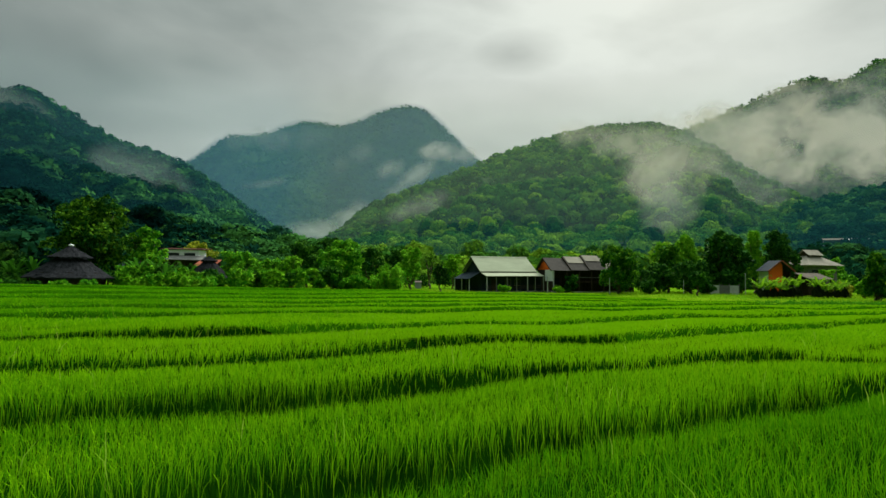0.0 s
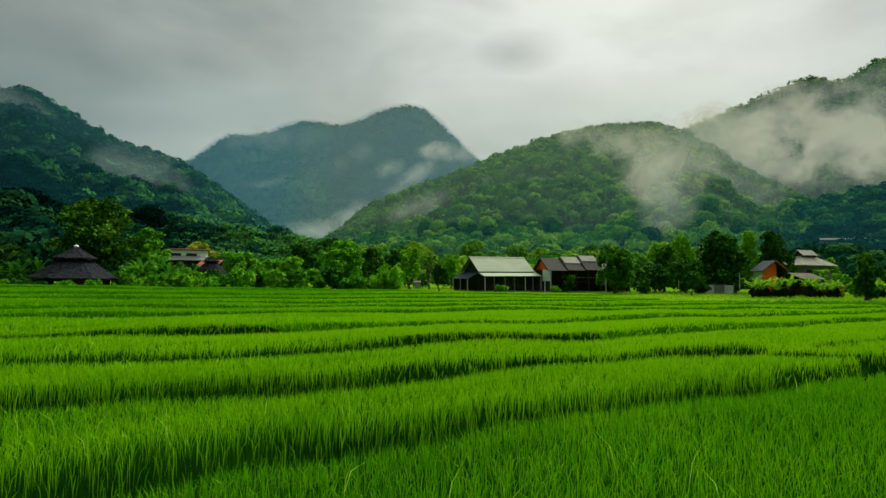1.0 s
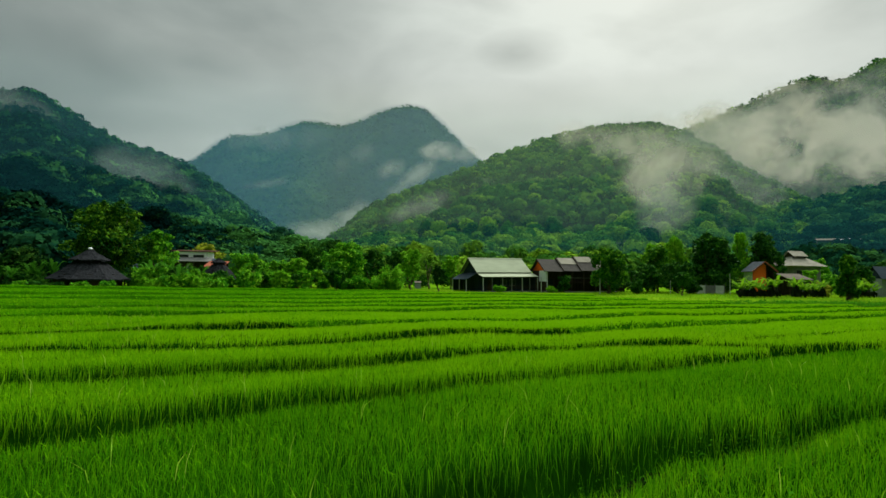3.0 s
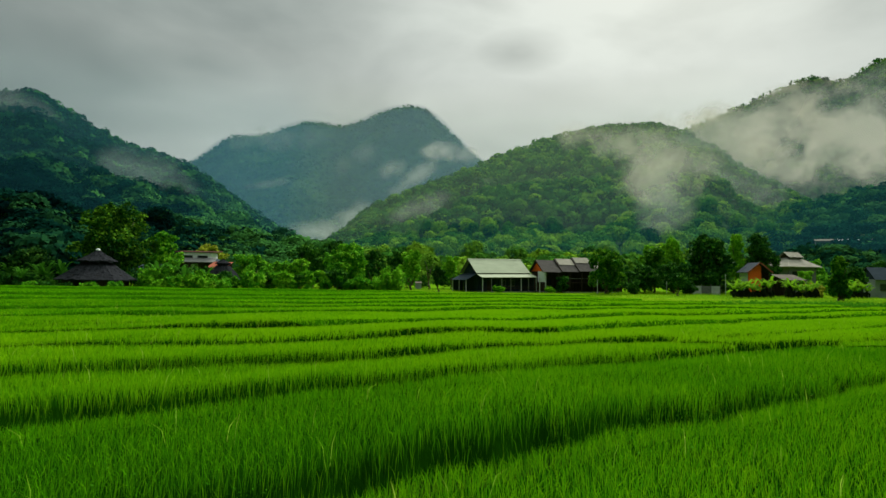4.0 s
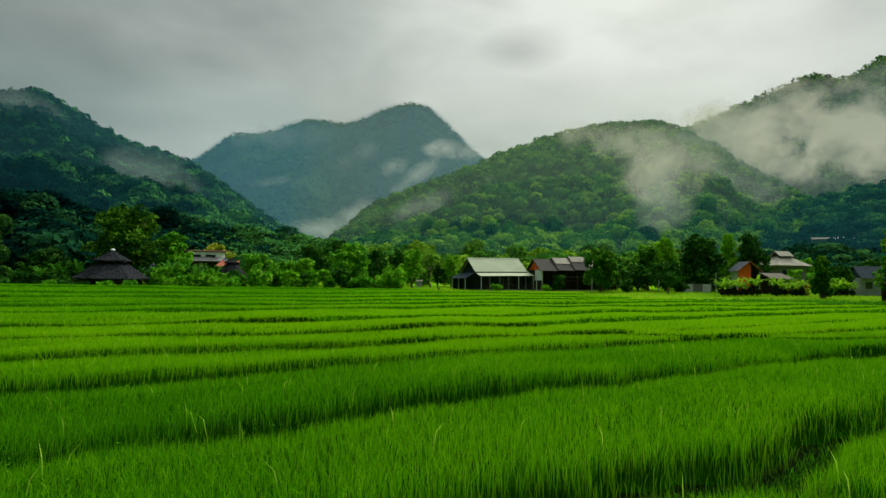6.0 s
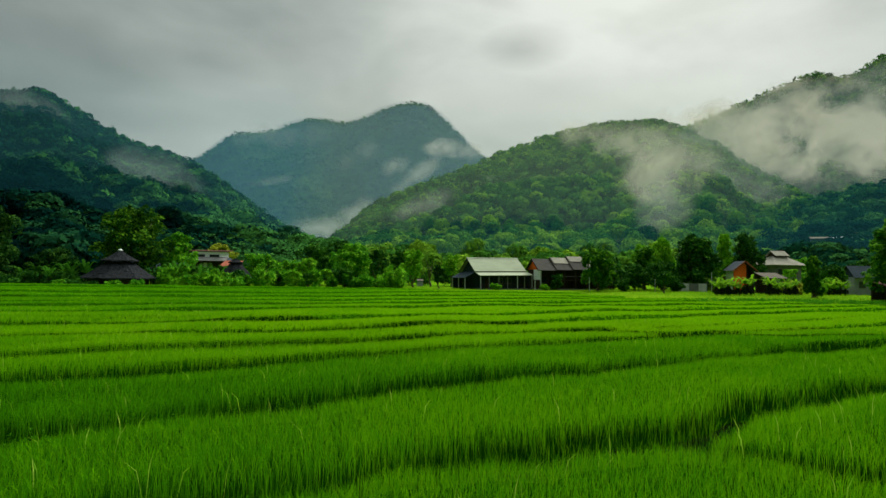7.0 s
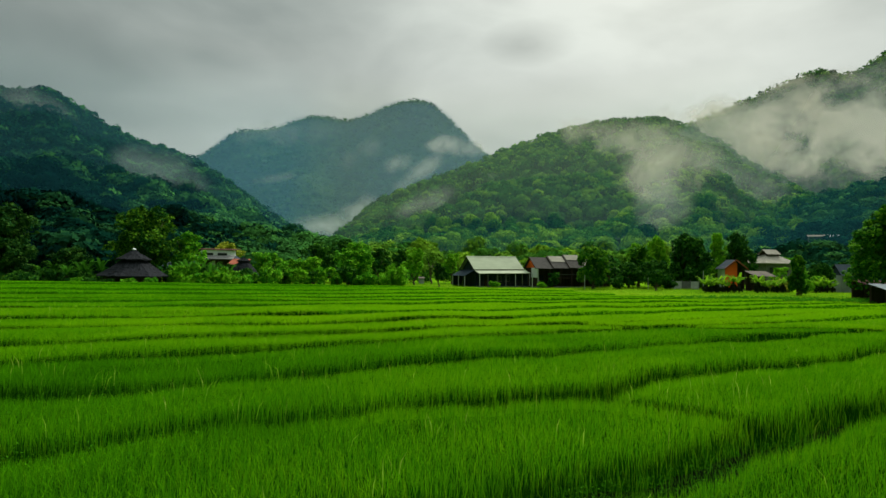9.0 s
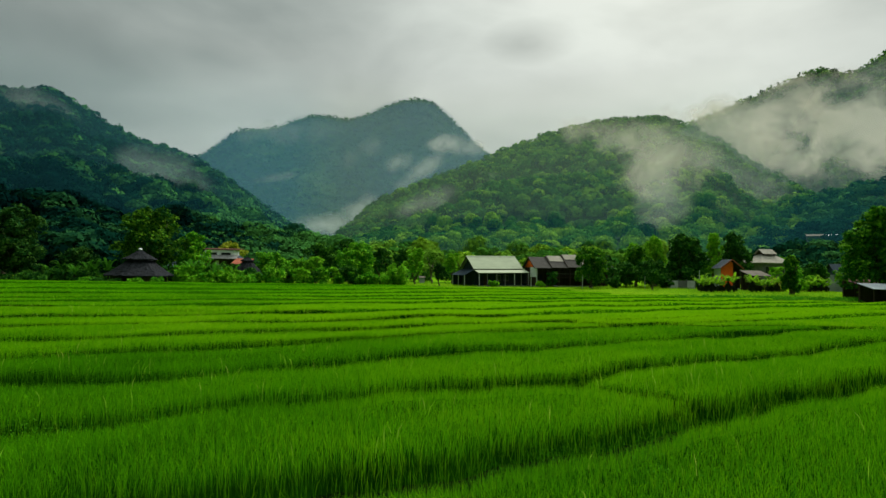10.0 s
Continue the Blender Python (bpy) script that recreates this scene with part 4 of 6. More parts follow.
def woody(base, height, spread, r, limbs=5, thick=None):
    """A tapered, slightly bent trunk with rising limbs; gives the mesh."""
    bm = bmesh.new()
    t = thick or 0.028 * height + 0.04
    p, rad = Vector((0, 0, -0.1)), t
    top = base
    steps = 4
    spine = [p.copy()]
    for i in range(steps):
        q = Vector((r.normal(0, 0.03 * height), r.normal(0, 0.03 * height), (i + 1) / steps * top))
        rod(p, q, rad, rad * 0.82, 8, bm)
        p, rad = q, rad * 0.82
        spine.append(p.copy())
    for i in range(limbs):
        a = 2 * math.pi * (i + r.uniform(-0.3, 0.3)) / limbs
        s = spine[-1] if i % 2 else spine[-2]
        e = Vector((math.cos(a) * spread * r.uniform(0.45, 0.75), math.sin(a) * spread * r.uniform(0.45, 0.75), top + (height - top) * r.uniform(0.35, 0.75)))
        mid = (s + e) / 2 + Vector((0, 0, 0.08 * height))
        rod(s, mid, rad * 0.7, rad * 0.5, 6, bm)
        rod(mid, e, rad * 0.5, rad * 0.2, 5, bm)
    return bm


def tree(label, x, y, height, spread, mat, base=0.22, leaves=2600, size=0.17, seed=0, lobes=11, flat=0.85, droop=0.0, long=1.0, category="tree", name="tree", limbs=5):
    """A tree: trunk with limbs, and a crown of many leaves on uneven lobes."""
    r = np.random.default_rng(seed + 500)
    ob = thing(name, label, category, Matrix.Translation((x, y, float(swell(np.float64(x), np.float64(y))))))
    bm = woody(height * max(base, 0.12), height, spread, r, limbs)
    part("trunk", bm, bark_mat, ob, smooth=True)
    lo, hi = height * base, height
    lump = []
    lobes = int(lobes * 2.8)
    for i in range(lobes):
        f = (i + 0.5) / lobes
        zc = lo + (hi - lo) * (0.12 + 0.74 * f)
        env = math.sin(math.pi * min(0.96, 0.25 + 0.62 * f)) ** 0.8
        a = i * 2.399 + r.uniform(-0.5, 0.5)
        rr = spread * env * r.uniform(0.2, 0.92)
        size_l = spread * r.uniform(0.13, 0.31) * (0.72 + 0.4 * env)
        lump.append((math.cos(a) * rr, math.sin(a) * rr, min(zc, hi - size_l * flat * 0.8), size_l, flat * r.uniform(0.8, 1.1)))
    lump += sprigs(lump, r)
    v, f, soft = leaf_cloud(lump, int(leaves * 1.7), size * 1.28, r, droop, long)
    part_np("crown", mesh_np("crown", v, f, mat, normals=soft), ob)
    return ob


def shrub(label, x, y, height, spread, mat, seed, leaves=900, size=0.15, droop=0.0, long=1.0, z=None):
    r = np.random.default_rng(seed + 900)
    ob = thing("shrub", label, "shrub", Matrix.Translation((x, y, float(swell(np.float64(x), np.float64(y))) if z is None else z)))
    bm = bmesh.new()
    for i in range(5):
        a = i * 1.257 + r.uniform(-0.3, 0.3)
        rod((0.1 * math.cos(a), 0.1 * math.sin(a), -0.05), (spread * 0.5 * math.cos(a), spread * 0.5 * math.sin(a), height * r.uniform(0.5, 0.75)), 0.05, 0.015, 5, bm)
    part("stem", bm, bark_mat, ob)
    lump = []
    for i in range(14):
        a = i * 2.399 + r.uniform(-0.4, 0.4)
        rr = spread * r.uniform(0.1, 0.95)
        s = min(spread * r.uniform(0.15, 0.36), height * 0.4)
        lump.append((math.cos(a) * rr, math.sin(a) * rr, max(s * 0.7, height * r.uniform(0.25, 1.0) - s * 0.7), s, 0.85))
    lump += sprigs(lump, r)
    v, f, soft = leaf_cloud(lump, leaves, size, r, droop, long)
    part_np("crown", mesh_np("crown", v, f, mat, normals=soft), ob)
    return ob


TREES = [   # label, x, y, height, half width, leaf, base, leaves, leaf size, lobes, flatness
    ("large round dark green tree with golden leaf tips", -53.4, 80, 14.3, 5.5, leaf_gold, 0.10, 8500, 0.20, 28, 0.9),
    ("bright green leafy tree beside a large tree", -47.9, 84, 10.2, 3.2, leaf_mid, 0.15, 3200, 0.2, 12, 0.9),
    ("bushy green tree at the field's edge", -62.2, 74, 6.2, 3.0, leaf_deep, 0.12, 2600, 0.18, 10, 0.85),
    ("tall dark green tree with golden leaf tips", -73.5, 72, 13.4, 5.0, leaf_deep, 0.2, 6500, 0.2, 16, 0.9),
    ("low spreading dark tree at the field's edge", -69.5, 69, 7.4, 4.2, leaf_deep, 0.1, 3600, 0.18, 12, 0.8),
    ("rounded green tree beside banana plants", -63.6, 75, 5.7, 3.5, leaf_deep, 0.1, 3000, 0.17, 10, 0.8),
    ("yellowing tree behind a white house", -53.0, 112, 9.2, 3.6, leaf_yellow, 0.25, 2400, 0.22, 10, 0.8),
    ("green leafy tree in a hedge", -33.1, 86, 6.2, 3.4, leaf_mid, 0.03, 3000, 0.17, 10, 0.85),
    ("light green tree in a hedge", -27.4, 83, 5.2, 2.8, leaf_mid, 0.03, 2600, 0.16, 9, 0.85),
    ("light green young tree in a hedge", -23.5, 82, 5.6, 2.3, leaf_light, 0.12, 2300, 0.16, 9, 0.9),
    ("dark flat-topped tree above a hedge", -24.9, 96, 8.6, 4.6, leaf_dark, 0.2, 4200, 0.19, 13, 0.7),
    ("broad bright green tree at the field's edge", -16.2, 86, 8.4, 4.0, leaf_mid, 0.08, 5200, 0.18, 14, 0.95),
    ("dark tree behind a bright green tree", -14.0, 100, 7.9, 3.0, leaf_dark, 0.2, 2600, 0.19, 9, 0.85),
    ("dark flat-topped tree behind a hedge", -22.0, 103, 10.3, 3.8, leaf_dark, 0.25, 3400, 0.2, 11, 0.7),
    ("slim dark tree behind shrubs", -9.2, 105, 8.2, 2.4, leaf_dark, 0.2, 2200, 0.19, 9, 0.95),
    ("light yellow-green tree beside a path", -5.7, 95, 7.9, 2.5, leaf_light, 0.2, 2600, 0.17, 10, 1.0),
    ("small dark round tree on a bare stem", -0.4, 82, 4.5, 1.25, leaf_deep, 0.22, 1500, 0.14, 8, 1.1),
    ("light green tree behind a metal-roofed house", 2.1, 106, 7.5, 2.2, leaf_light, 0.25, 1800, 0.18, 8, 0.9),
    ("dense round green tree beside a house", 28.7, 85, 8.3, 3.3, leaf_tip, 0.1, 4600, 0.17, 14, 1.1),
    ("feathery green tree behind the gardens", 39.6, 92, 9.3, 3.2, leaf_tip, 0.05, 3000, 0.18, 11, 1.0),
    ("low dark tree in a garden", 35.4, 86, 5.1, 2.8, leaf_dark, 0.05, 2400, 0.17, 9, 0.85),
    ("round dark garden tree", 39.9, 84, 5.5, 2.9, leaf_dark, 0.05, 2600, 0.17, 10, 0.85),
    ("large dark big-leaved tree by a wall", 49.2, 92, 11.0, 4.4, leaf_dark, 0.05, 5600, 0.24, 15, 0.95),
    ("dark green tree behind an orange hut", 61.8, 97, 12.4, 3.0, leaf_dark, 0.2, 3400, 0.2, 12, 1.1),
    ("slim green tree beside an orange hut", 63.2, 95, 8.9, 2.2, leaf_dark, 0.15, 2000, 0.18, 9, 1.0),
    ("small dark tree on a thin stem", 36.5, 75, 3.6, 1.3, leaf_dark, 0.35, 1100, 0.15, 7, 0.7),
    ("bushy tree standing by banana plants", 53.0, 64, 6.7, 1.30, leaf_tip, 0.03, 3400, 0.16, 12, 1.25),
    ("large spreading tree with pale leaf tips", 56.5, 52, 12.4, 4.8, leaf_tip, 0.08, 8600, 0.19, 18, 0.9),
    ("round garden tree near a blue house", 71.8, 86, 5.6, 2.4, leaf_dark, 0.15, 2400, 0.18, 9, 0.9),
    ("dark garden tree behind a blue-roofed house", 84.0, 97, 6.4, 3.0, leaf_dark, 0.15, 2200, 0.18, 9, 0.9),
    ("dark tree behind a thatched pavilion", -36.5, 95, 6.2, 2.8, leaf_dark, 0.15, 2200, 0.18, 9, 0.9),
    ("green tree behind the gardens", 33.0, 98, 8.0, 3.4, leaf_dark, 0.15, 2800, 0.2, 10, 0.9),
    ("green tree behind two houses", 24.0, 106, 7.0, 3.2, leaf_mid, 0.15, 2400, 0.2, 10, 0.9),
    ("tree behind the garden wall", 55.5, 100, 9.0, 3.0, leaf_mid, 0.15, 2600, 0.2, 10, 1.0),
    ("tree behind a tan-roofed house", 82.0, 112, 8.0, 4.0, leaf_mid, 0.15, 2800, 0.21, 10, 0.85),
    ("dark tree behind a tan-roofed house", 92.0, 104, 7.5, 3.8, leaf_dark, 0.15, 2800, 0.21, 10, 0.85),
]
for i, (label, x, y, h, s, mat, base, leaves, size, lobes, flat) in enumerate(TREES):
    tree(label, x, y, h, s, mat, base, leaves, size, i, lobes, flat)
tree("almost bare grey tree with few leaves", -2.4, 100, 7.4, 1.9, leaf_gold, 0.3, 260, 0.15, 91, 8, 1.0, limbs=11)
for i, (x, y, h, s) in enumerate(((46.3, 100, 11.9, 2.3), (58.4, 98, 12.8, 1.8), (42.5, 101, 10.2, 2.3))):
    tree("tall drooping light green bamboo", x, y, h, s, leaf_light, 0.1, 3000, 0.2, 60 + i, 14, 1.5, 1.2, 1.7, "bamboo", "bamboo")

# hedge of shrubs along the far edge of the field
r = np.random.default_rng(71)
for i in range(26):
    x = -43.0 + i * 1.42 + r.uniform(-0.5, 0.5)
    y = 71.0 + 0.22 * (x + 43) + r.uniform(-1.0, 2.5)
    m = (leaf_mid, leaf_light, leaf_mid, leaf_dark)[i % 4]
    wild = i % 3 == 1
    shrub(("leafy green shrub at the field's edge", "light green shrub at the field's edge", "leafy green shrub at the field's edge", "dark green shrub at the field's edge")[i % 4],
          x, y, r.uniform(1.7, 3.4), r.uniform(1.1, 1.8), m, i, 520 if wild else 1100, 0.3 if wild else 0.2, 0.5 if wild else 0.3, 2.4 if wild else 1.3)
shrub("pale arching shrub with long drooping leaves", -8.8, 79, 3.6, 3.1, leaf_light, 40, 2200, 0.22, 0.8, 1.8)
for i, (x, y, h, s, m, label) in enumerate((
        (-74.5, 69.5, 3.0, 2.4, leaf_deep, "dark shrub below a tall tree"), (-78.5, 69, 3.0, 2.6, leaf_deep, "dark shrub below a tall tree"),
        (-76, 67, 2.6, 2.4, leaf_dark, "low green shrub at the field's edge"), (-81, 70, 3.2, 2.6, leaf_deep, "dark shrub below a tall tree"),
        (-71, 65.5, 1.5, 1.6, leaf_dark, "low green shrub at the field's edge"), (-68.3, 65.2, 1.4, 1.6, leaf_dark, "low dark shrub at the field's edge"), (-62.8, 65.3, 1.3, 1.5, leaf_dark, "low dark shrub at the field's edge"),
        (-66, 66, 1.4, 1.6, leaf_dark, "low green shrub at the field's edge"),
        (32.5, 83, 2.6, 1.8, leaf_dark, "dark shrub between garden trees"), (42.9, 85, 2.4, 1.4, leaf_dark, "dark shrub between garden trees"),
        (70.0, 96.5, 4.6, 2.0, leaf_light, "light green shrub before a tan-roofed house"), (74.5, 96, 4.2, 1.8, leaf_mid, "green shrub before a tan-roofed house"), (10.2, 86.0, 1.3, 0.9, leaf_light, "small light green bush before a house"),
        (19.6, 88.5, 1.1, 0.8, leaf_light, "small light green bush before a house"), (62.2, 77.5, 2.4, 1.3, leaf_light, "yellow-green bush behind banana plants"),
        (58.6, 78.0, 2.3, 1.4, leaf_yellow, "yellowing bush among banana plants"), (60.2, 79.2, 2.0, 1.3, leaf_yellow, "yellowing bush behind banana plants"), (68.4, 83, 3.0, 1.8, leaf_mid, "green bush near a blue-roofed house"),
        (65.5, 80.5, 2.2, 1.5, leaf_light, "light green bush in a garden"), (22.0, 90.5, 2.9, 1.4, leaf_dark, "dark flowering shrub before a house"),
        (-38.5, 78, 3.4, 2.0, leaf_dark, "dark shrub beside a small thatched hut"), (30.6, 90, 3.4, 2.0, leaf_dark, "dark shrub behind a round tree"))):
    shrub(label, x, y, h, s, m, 100 + i, 1300, 0.2, 0.3, 1.3)
for i, x in enumerate((-65.5, -62.5, -60.0, -57.5, -55.2, -42.6, -40.4, -38.2, -36.0, -33.6, -31.2)):
    # left shrubs take the darker leaf in place of dimmer light
    shrub("low leafy shrub along the rice field", x, 67.6 + 0.9 * (i % 3) + (1.5 if x > -50 else 0), 1.5 + 0.4 * (i % 2), 1.4, (leaf_mid if i % 3 else leaf_light) if x > -50 else leaf_dark, 160 + i, 650, 0.24, 0.4, 2.0)
for i, (x, y, h, s, m, label) in enumerate((
        (-53.4, 62.6, 0.9, 1.1, leaf_mid, "low plants beside a thatched pavilion"), (-51.2, 62.3, 0.8, 1.0, leaf_dark, "low plants beside a thatched pavilion"),
        (-48.6, 62.4, 0.9, 1.1, leaf_dark, "low plants beside a thatched pavilion"), (-45.8, 62.7, 0.9, 1.0, leaf_mid, "low plants beside a thatched pavilion"),
        (-43.4, 64.0, 1.1, 1.1, leaf_mid, "low plants beside a thatched pavilion"), (-47.0, 76.0, 2.4, 2.4, leaf_dark, "dark shrub behind a thatched pavilion"),
        (-51.5, 76.0, 2.6, 2.4, leaf_dark, "dark shrub behind a thatched pavilion"), (-43.5, 77.0, 2.6, 2.2, leaf_dark, "dark shrub behind a thatched pavilion"),
        (-11.5, 109, 3.4, 2.4, leaf_dark, "dark shrub at the end of a meadow"), (-8.0, 111, 3.0, 2.4, leaf_mid, "green shrub at the end of a meadow"),
        (-4.6, 113, 3.2, 2.2, leaf_dark, "dark shrub at the end of a meadow"), (0.4, 112, 3.4, 2.4, leaf_dark, "dark shrub at the end of a meadow"),
        (3.6, 110, 3.2, 2.2, leaf_mid, "green shrub at the end of a meadow"),
        (54.4, 46.6, 0.9, 1.1, leaf_mid, "low plants before an open shed"),
        (57.2, 46.9, 1.0, 1.2, leaf_dark, "low plants before an open shed"), (53.0, 63.6, 2.2, 1.0, leaf_dark, "dark growth at the foot of a tree"), (56.4, 53.9, 1.2, 1.1, leaf_mid, "low bush before a red-roofed shed"),
        (32.0, 104, 4.2, 2.6, leaf_dark, "dark shrub behind the gardens"), (45.0, 96, 3.6, 2.4, leaf_dark, "dark shrub behind a garden wall"),
        (37.5, 96, 4.0, 2.6, leaf_dark, "dark shrub behind the gardens"), (54.0, 95, 3.4, 2.0, leaf_dark, "dark shrub beside an orange hut"))):
    shrub(label, x, y, h, s, m, 200 + i, 900, 0.2, 0.3, 1.4)


# ---- buildings ----
roof_pale = plain_material("pale_green_metal_roof", (0.24, 0.275, 0.19), (0.34, 0.38, 0.27), 0.35, 6.0, 0.75, 0.0, 0.004, (1, 3, 1))
roof_dark = plain_material("dark_weathered_roof", (0.026, 0.025, 0.023), (0.070, 0.066, 0.058), 0.8, 8.0, 0.75, relief=0.02)
roof_blue = plain_material("blue_grey_roof", (0.012, 0.022, 0.030), (0.035, 0.052, 0.066), 0.8, 8.0, 0.6, relief=0.01)
roof_tan = plain_material("tan_tile_roof", (0.19, 0.175, 0.14), (0.34, 0.32, 0.27), 0.8, 6.0, 0.8, relief=0.02)
roof_brown = plain_material("brown_grey_sheet_roof", (0.060, 0.052, 0.042), (0.14, 0.125, 0.10), 0.6, 5.0, 0.8, relief=0.01)
roof_red = plain_material("rusty_red_roof", (0.16, 0.045, 0.028), (0.34, 0.11, 0.065), 0.8, 6.0, 0.75, relief=0.01)
roof_rust = plain_material("dark_rusty_roof", (0.035, 0.016, 0.014), (0.10, 0.040, 0.034), 0.8, 6.0, 0.8, relief=0.01)
roof_white = plain_material("white_corrugated_sheet", (0.20, 0.19, 0.15), (0.32, 0.30, 0.245), 0.6, 6.0, 0.85, relief=0.004)
sheet_light = plain_material("light_grey_metal_sheet", (0.22, 0.25, 0.27), (0.36, 0.39, 0.41), 0.6, 6.0, 0.5, relief=0.004)
thatch = plain_material("old_grey_thatch", (0.001, 0.0012, 0.0015), (0.030, 0.033, 0.038), 1.6, 12.0, 0.95, relief=0.05, stretch=(2.5, 2.5, 1))
wood_dark = plain_material("dark_blue_painted_boards", (0.012, 0.020, 0.030), (0.035, 0.052, 0.070), 0.7, 9.0, 0.8, relief=0.006, stretch=(4, 4, 0.5))
wood_brown = plain_material("dark_brown_boards", (0.022, 0.016, 0.012), (0.07, 0.05, 0.036), 0.9, 9.0, 0.85, relief=0.006, stretch=(4, 4, 0.5))
orange = plain_material("orange_plaster", (0.70, 0.10, 0.014), (0.85, 0.17, 0.028), 0.6, 9.0, 0.85, relief=0.004)
plaster = plain_material("white_plaster", (0.68, 0.71, 0.71), (0.82, 0.84, 0.82), 0.5, 9.0, 0.85, relief=0.004)
concrete = plain_material("grey_concrete", (0.08, 0.085, 0.08), (0.20, 0.20, 0.19), 0.8, 9.0, 0.9, relief=0.006)
post_mat = plain_material("weathered_white_post", (0.30, 0.31, 0.30), (0.52, 0.53, 0.51), 1.2, 12.0, 0.8, relief=0.004)
wall_grey = plain_material("greyish_white_plaster", (0.16, 0.18, 0.19), (0.32, 0.34, 0.35), 0.6, 9.0, 0.85, relief=0.004)
teal = plain_material("teal_painted_wall", (0.03, 0.16, 0.14), (0.06, 0.25, 0.22), 0.8, 8.0, 0.8, relief=0.004)


def glass_material():
    m, t = material("dark_window_glass")
    p = node(t, "ShaderNodeTexCoord", 3)
    g = noise_of(t, p, 3.0)
    finish(t, shade(t, ramp(t, g, [(0.3, (0.012, 0.018, 0.022)), (0.7, (0.03, 0.04, 0.045))]), 0.12, spec=0.6))
    return m


pane_mat = glass_material()


def roof_sheet(a, b, c, d, ribs=24, wave=0.014, thick=0.05):
    """Ribbed sheet: a, b along the ridge, c, d along the eave below b and a."""
    a, b, c, d = (Vector(p) for p in (a, b, c, d))
    nrm = (b - a).cross(d - a).normalized()
    if nrm.z < 0:
        nrm = -nrm
    bm = bmesh.new()
    rows = []
    for i in range(ribs * 2 + 1):
        f = i / (ribs * 2)
        lift = nrm * (wave if i % 2 else 0.0)
        t0, t1 = a.lerp(b, f), d.lerp(c, f)
        rows.append([bm.verts.new(q) for q in (t0 + lift, t1 + lift, t1 - nrm * thick, t0 - nrm * thick)])
    for p, q in zip(rows, rows[1:]):
        for k in range(4):
            bm.faces.new((p[k], q[k], q[(k + 1) % 4], p[(k + 1) % 4]))
    bm.faces.new(rows[0])
    bm.faces.new(rows[-1][::-1])
    bmesh.ops.recalc_face_normals(bm, faces=bm.faces[:])
    return bm


def bar(a, b, wide=0.12, high=0.12):
    """A squared timber from a to b."""
    a, b = Vector(a), Vector(b)
    bm = bmesh.new()
    m = Matrix.Translation((a + b) / 2) @ (b - a).to_track_quat("Z", "Y").to_matrix().to_4x4() @ Matrix.Diagonal((wide, high, (b - a).length, 1))
    bmesh.ops.create_cube(bm, size=1.0, matrix=m)
    bmesh.ops.bevel(bm, geom=bm.edges[:], offset=min(wide, high) * 0.12, segments=1, affect="EDGES")
    return bm


def gable_wall(x, y0, y1, z0, eave, apex, thick=0.12):
    """An end wall in the plane of x, pointed under the roof."""
    return prism([(x, y0, z0), (x, y1, z0), (x, y1, eave), (x, (y0 + y1) / 2, apex), (x, y0, eave)], (thick, 0, 0))


def window(parent, x0, x1, y, z0, z1, panes=2, frame_mat=None):
    """A window in a wall that faces -y: frame, sill and panes."""
    w = part("window", box(x0, x1, y - 0.03, y + 0.03, z0, z1), wood_brown if frame_mat is None else frame_mat, parent)
    step = (x1 - x0 - 0.06) / panes
    for i in range(panes):
        part("pane", box(x0 + 0.06 + i * step, x0 + i * step + step, y - 0.045, y - 0.031, z0 + 0.06, z1 - 0.06), pane_mat, w)
    part("sill", box(x0 - 0.06, x1 + 0.06, y - 0.12, y - 0.03, z0 - 0.06, z0 - 0.001), concrete, w)
    return w


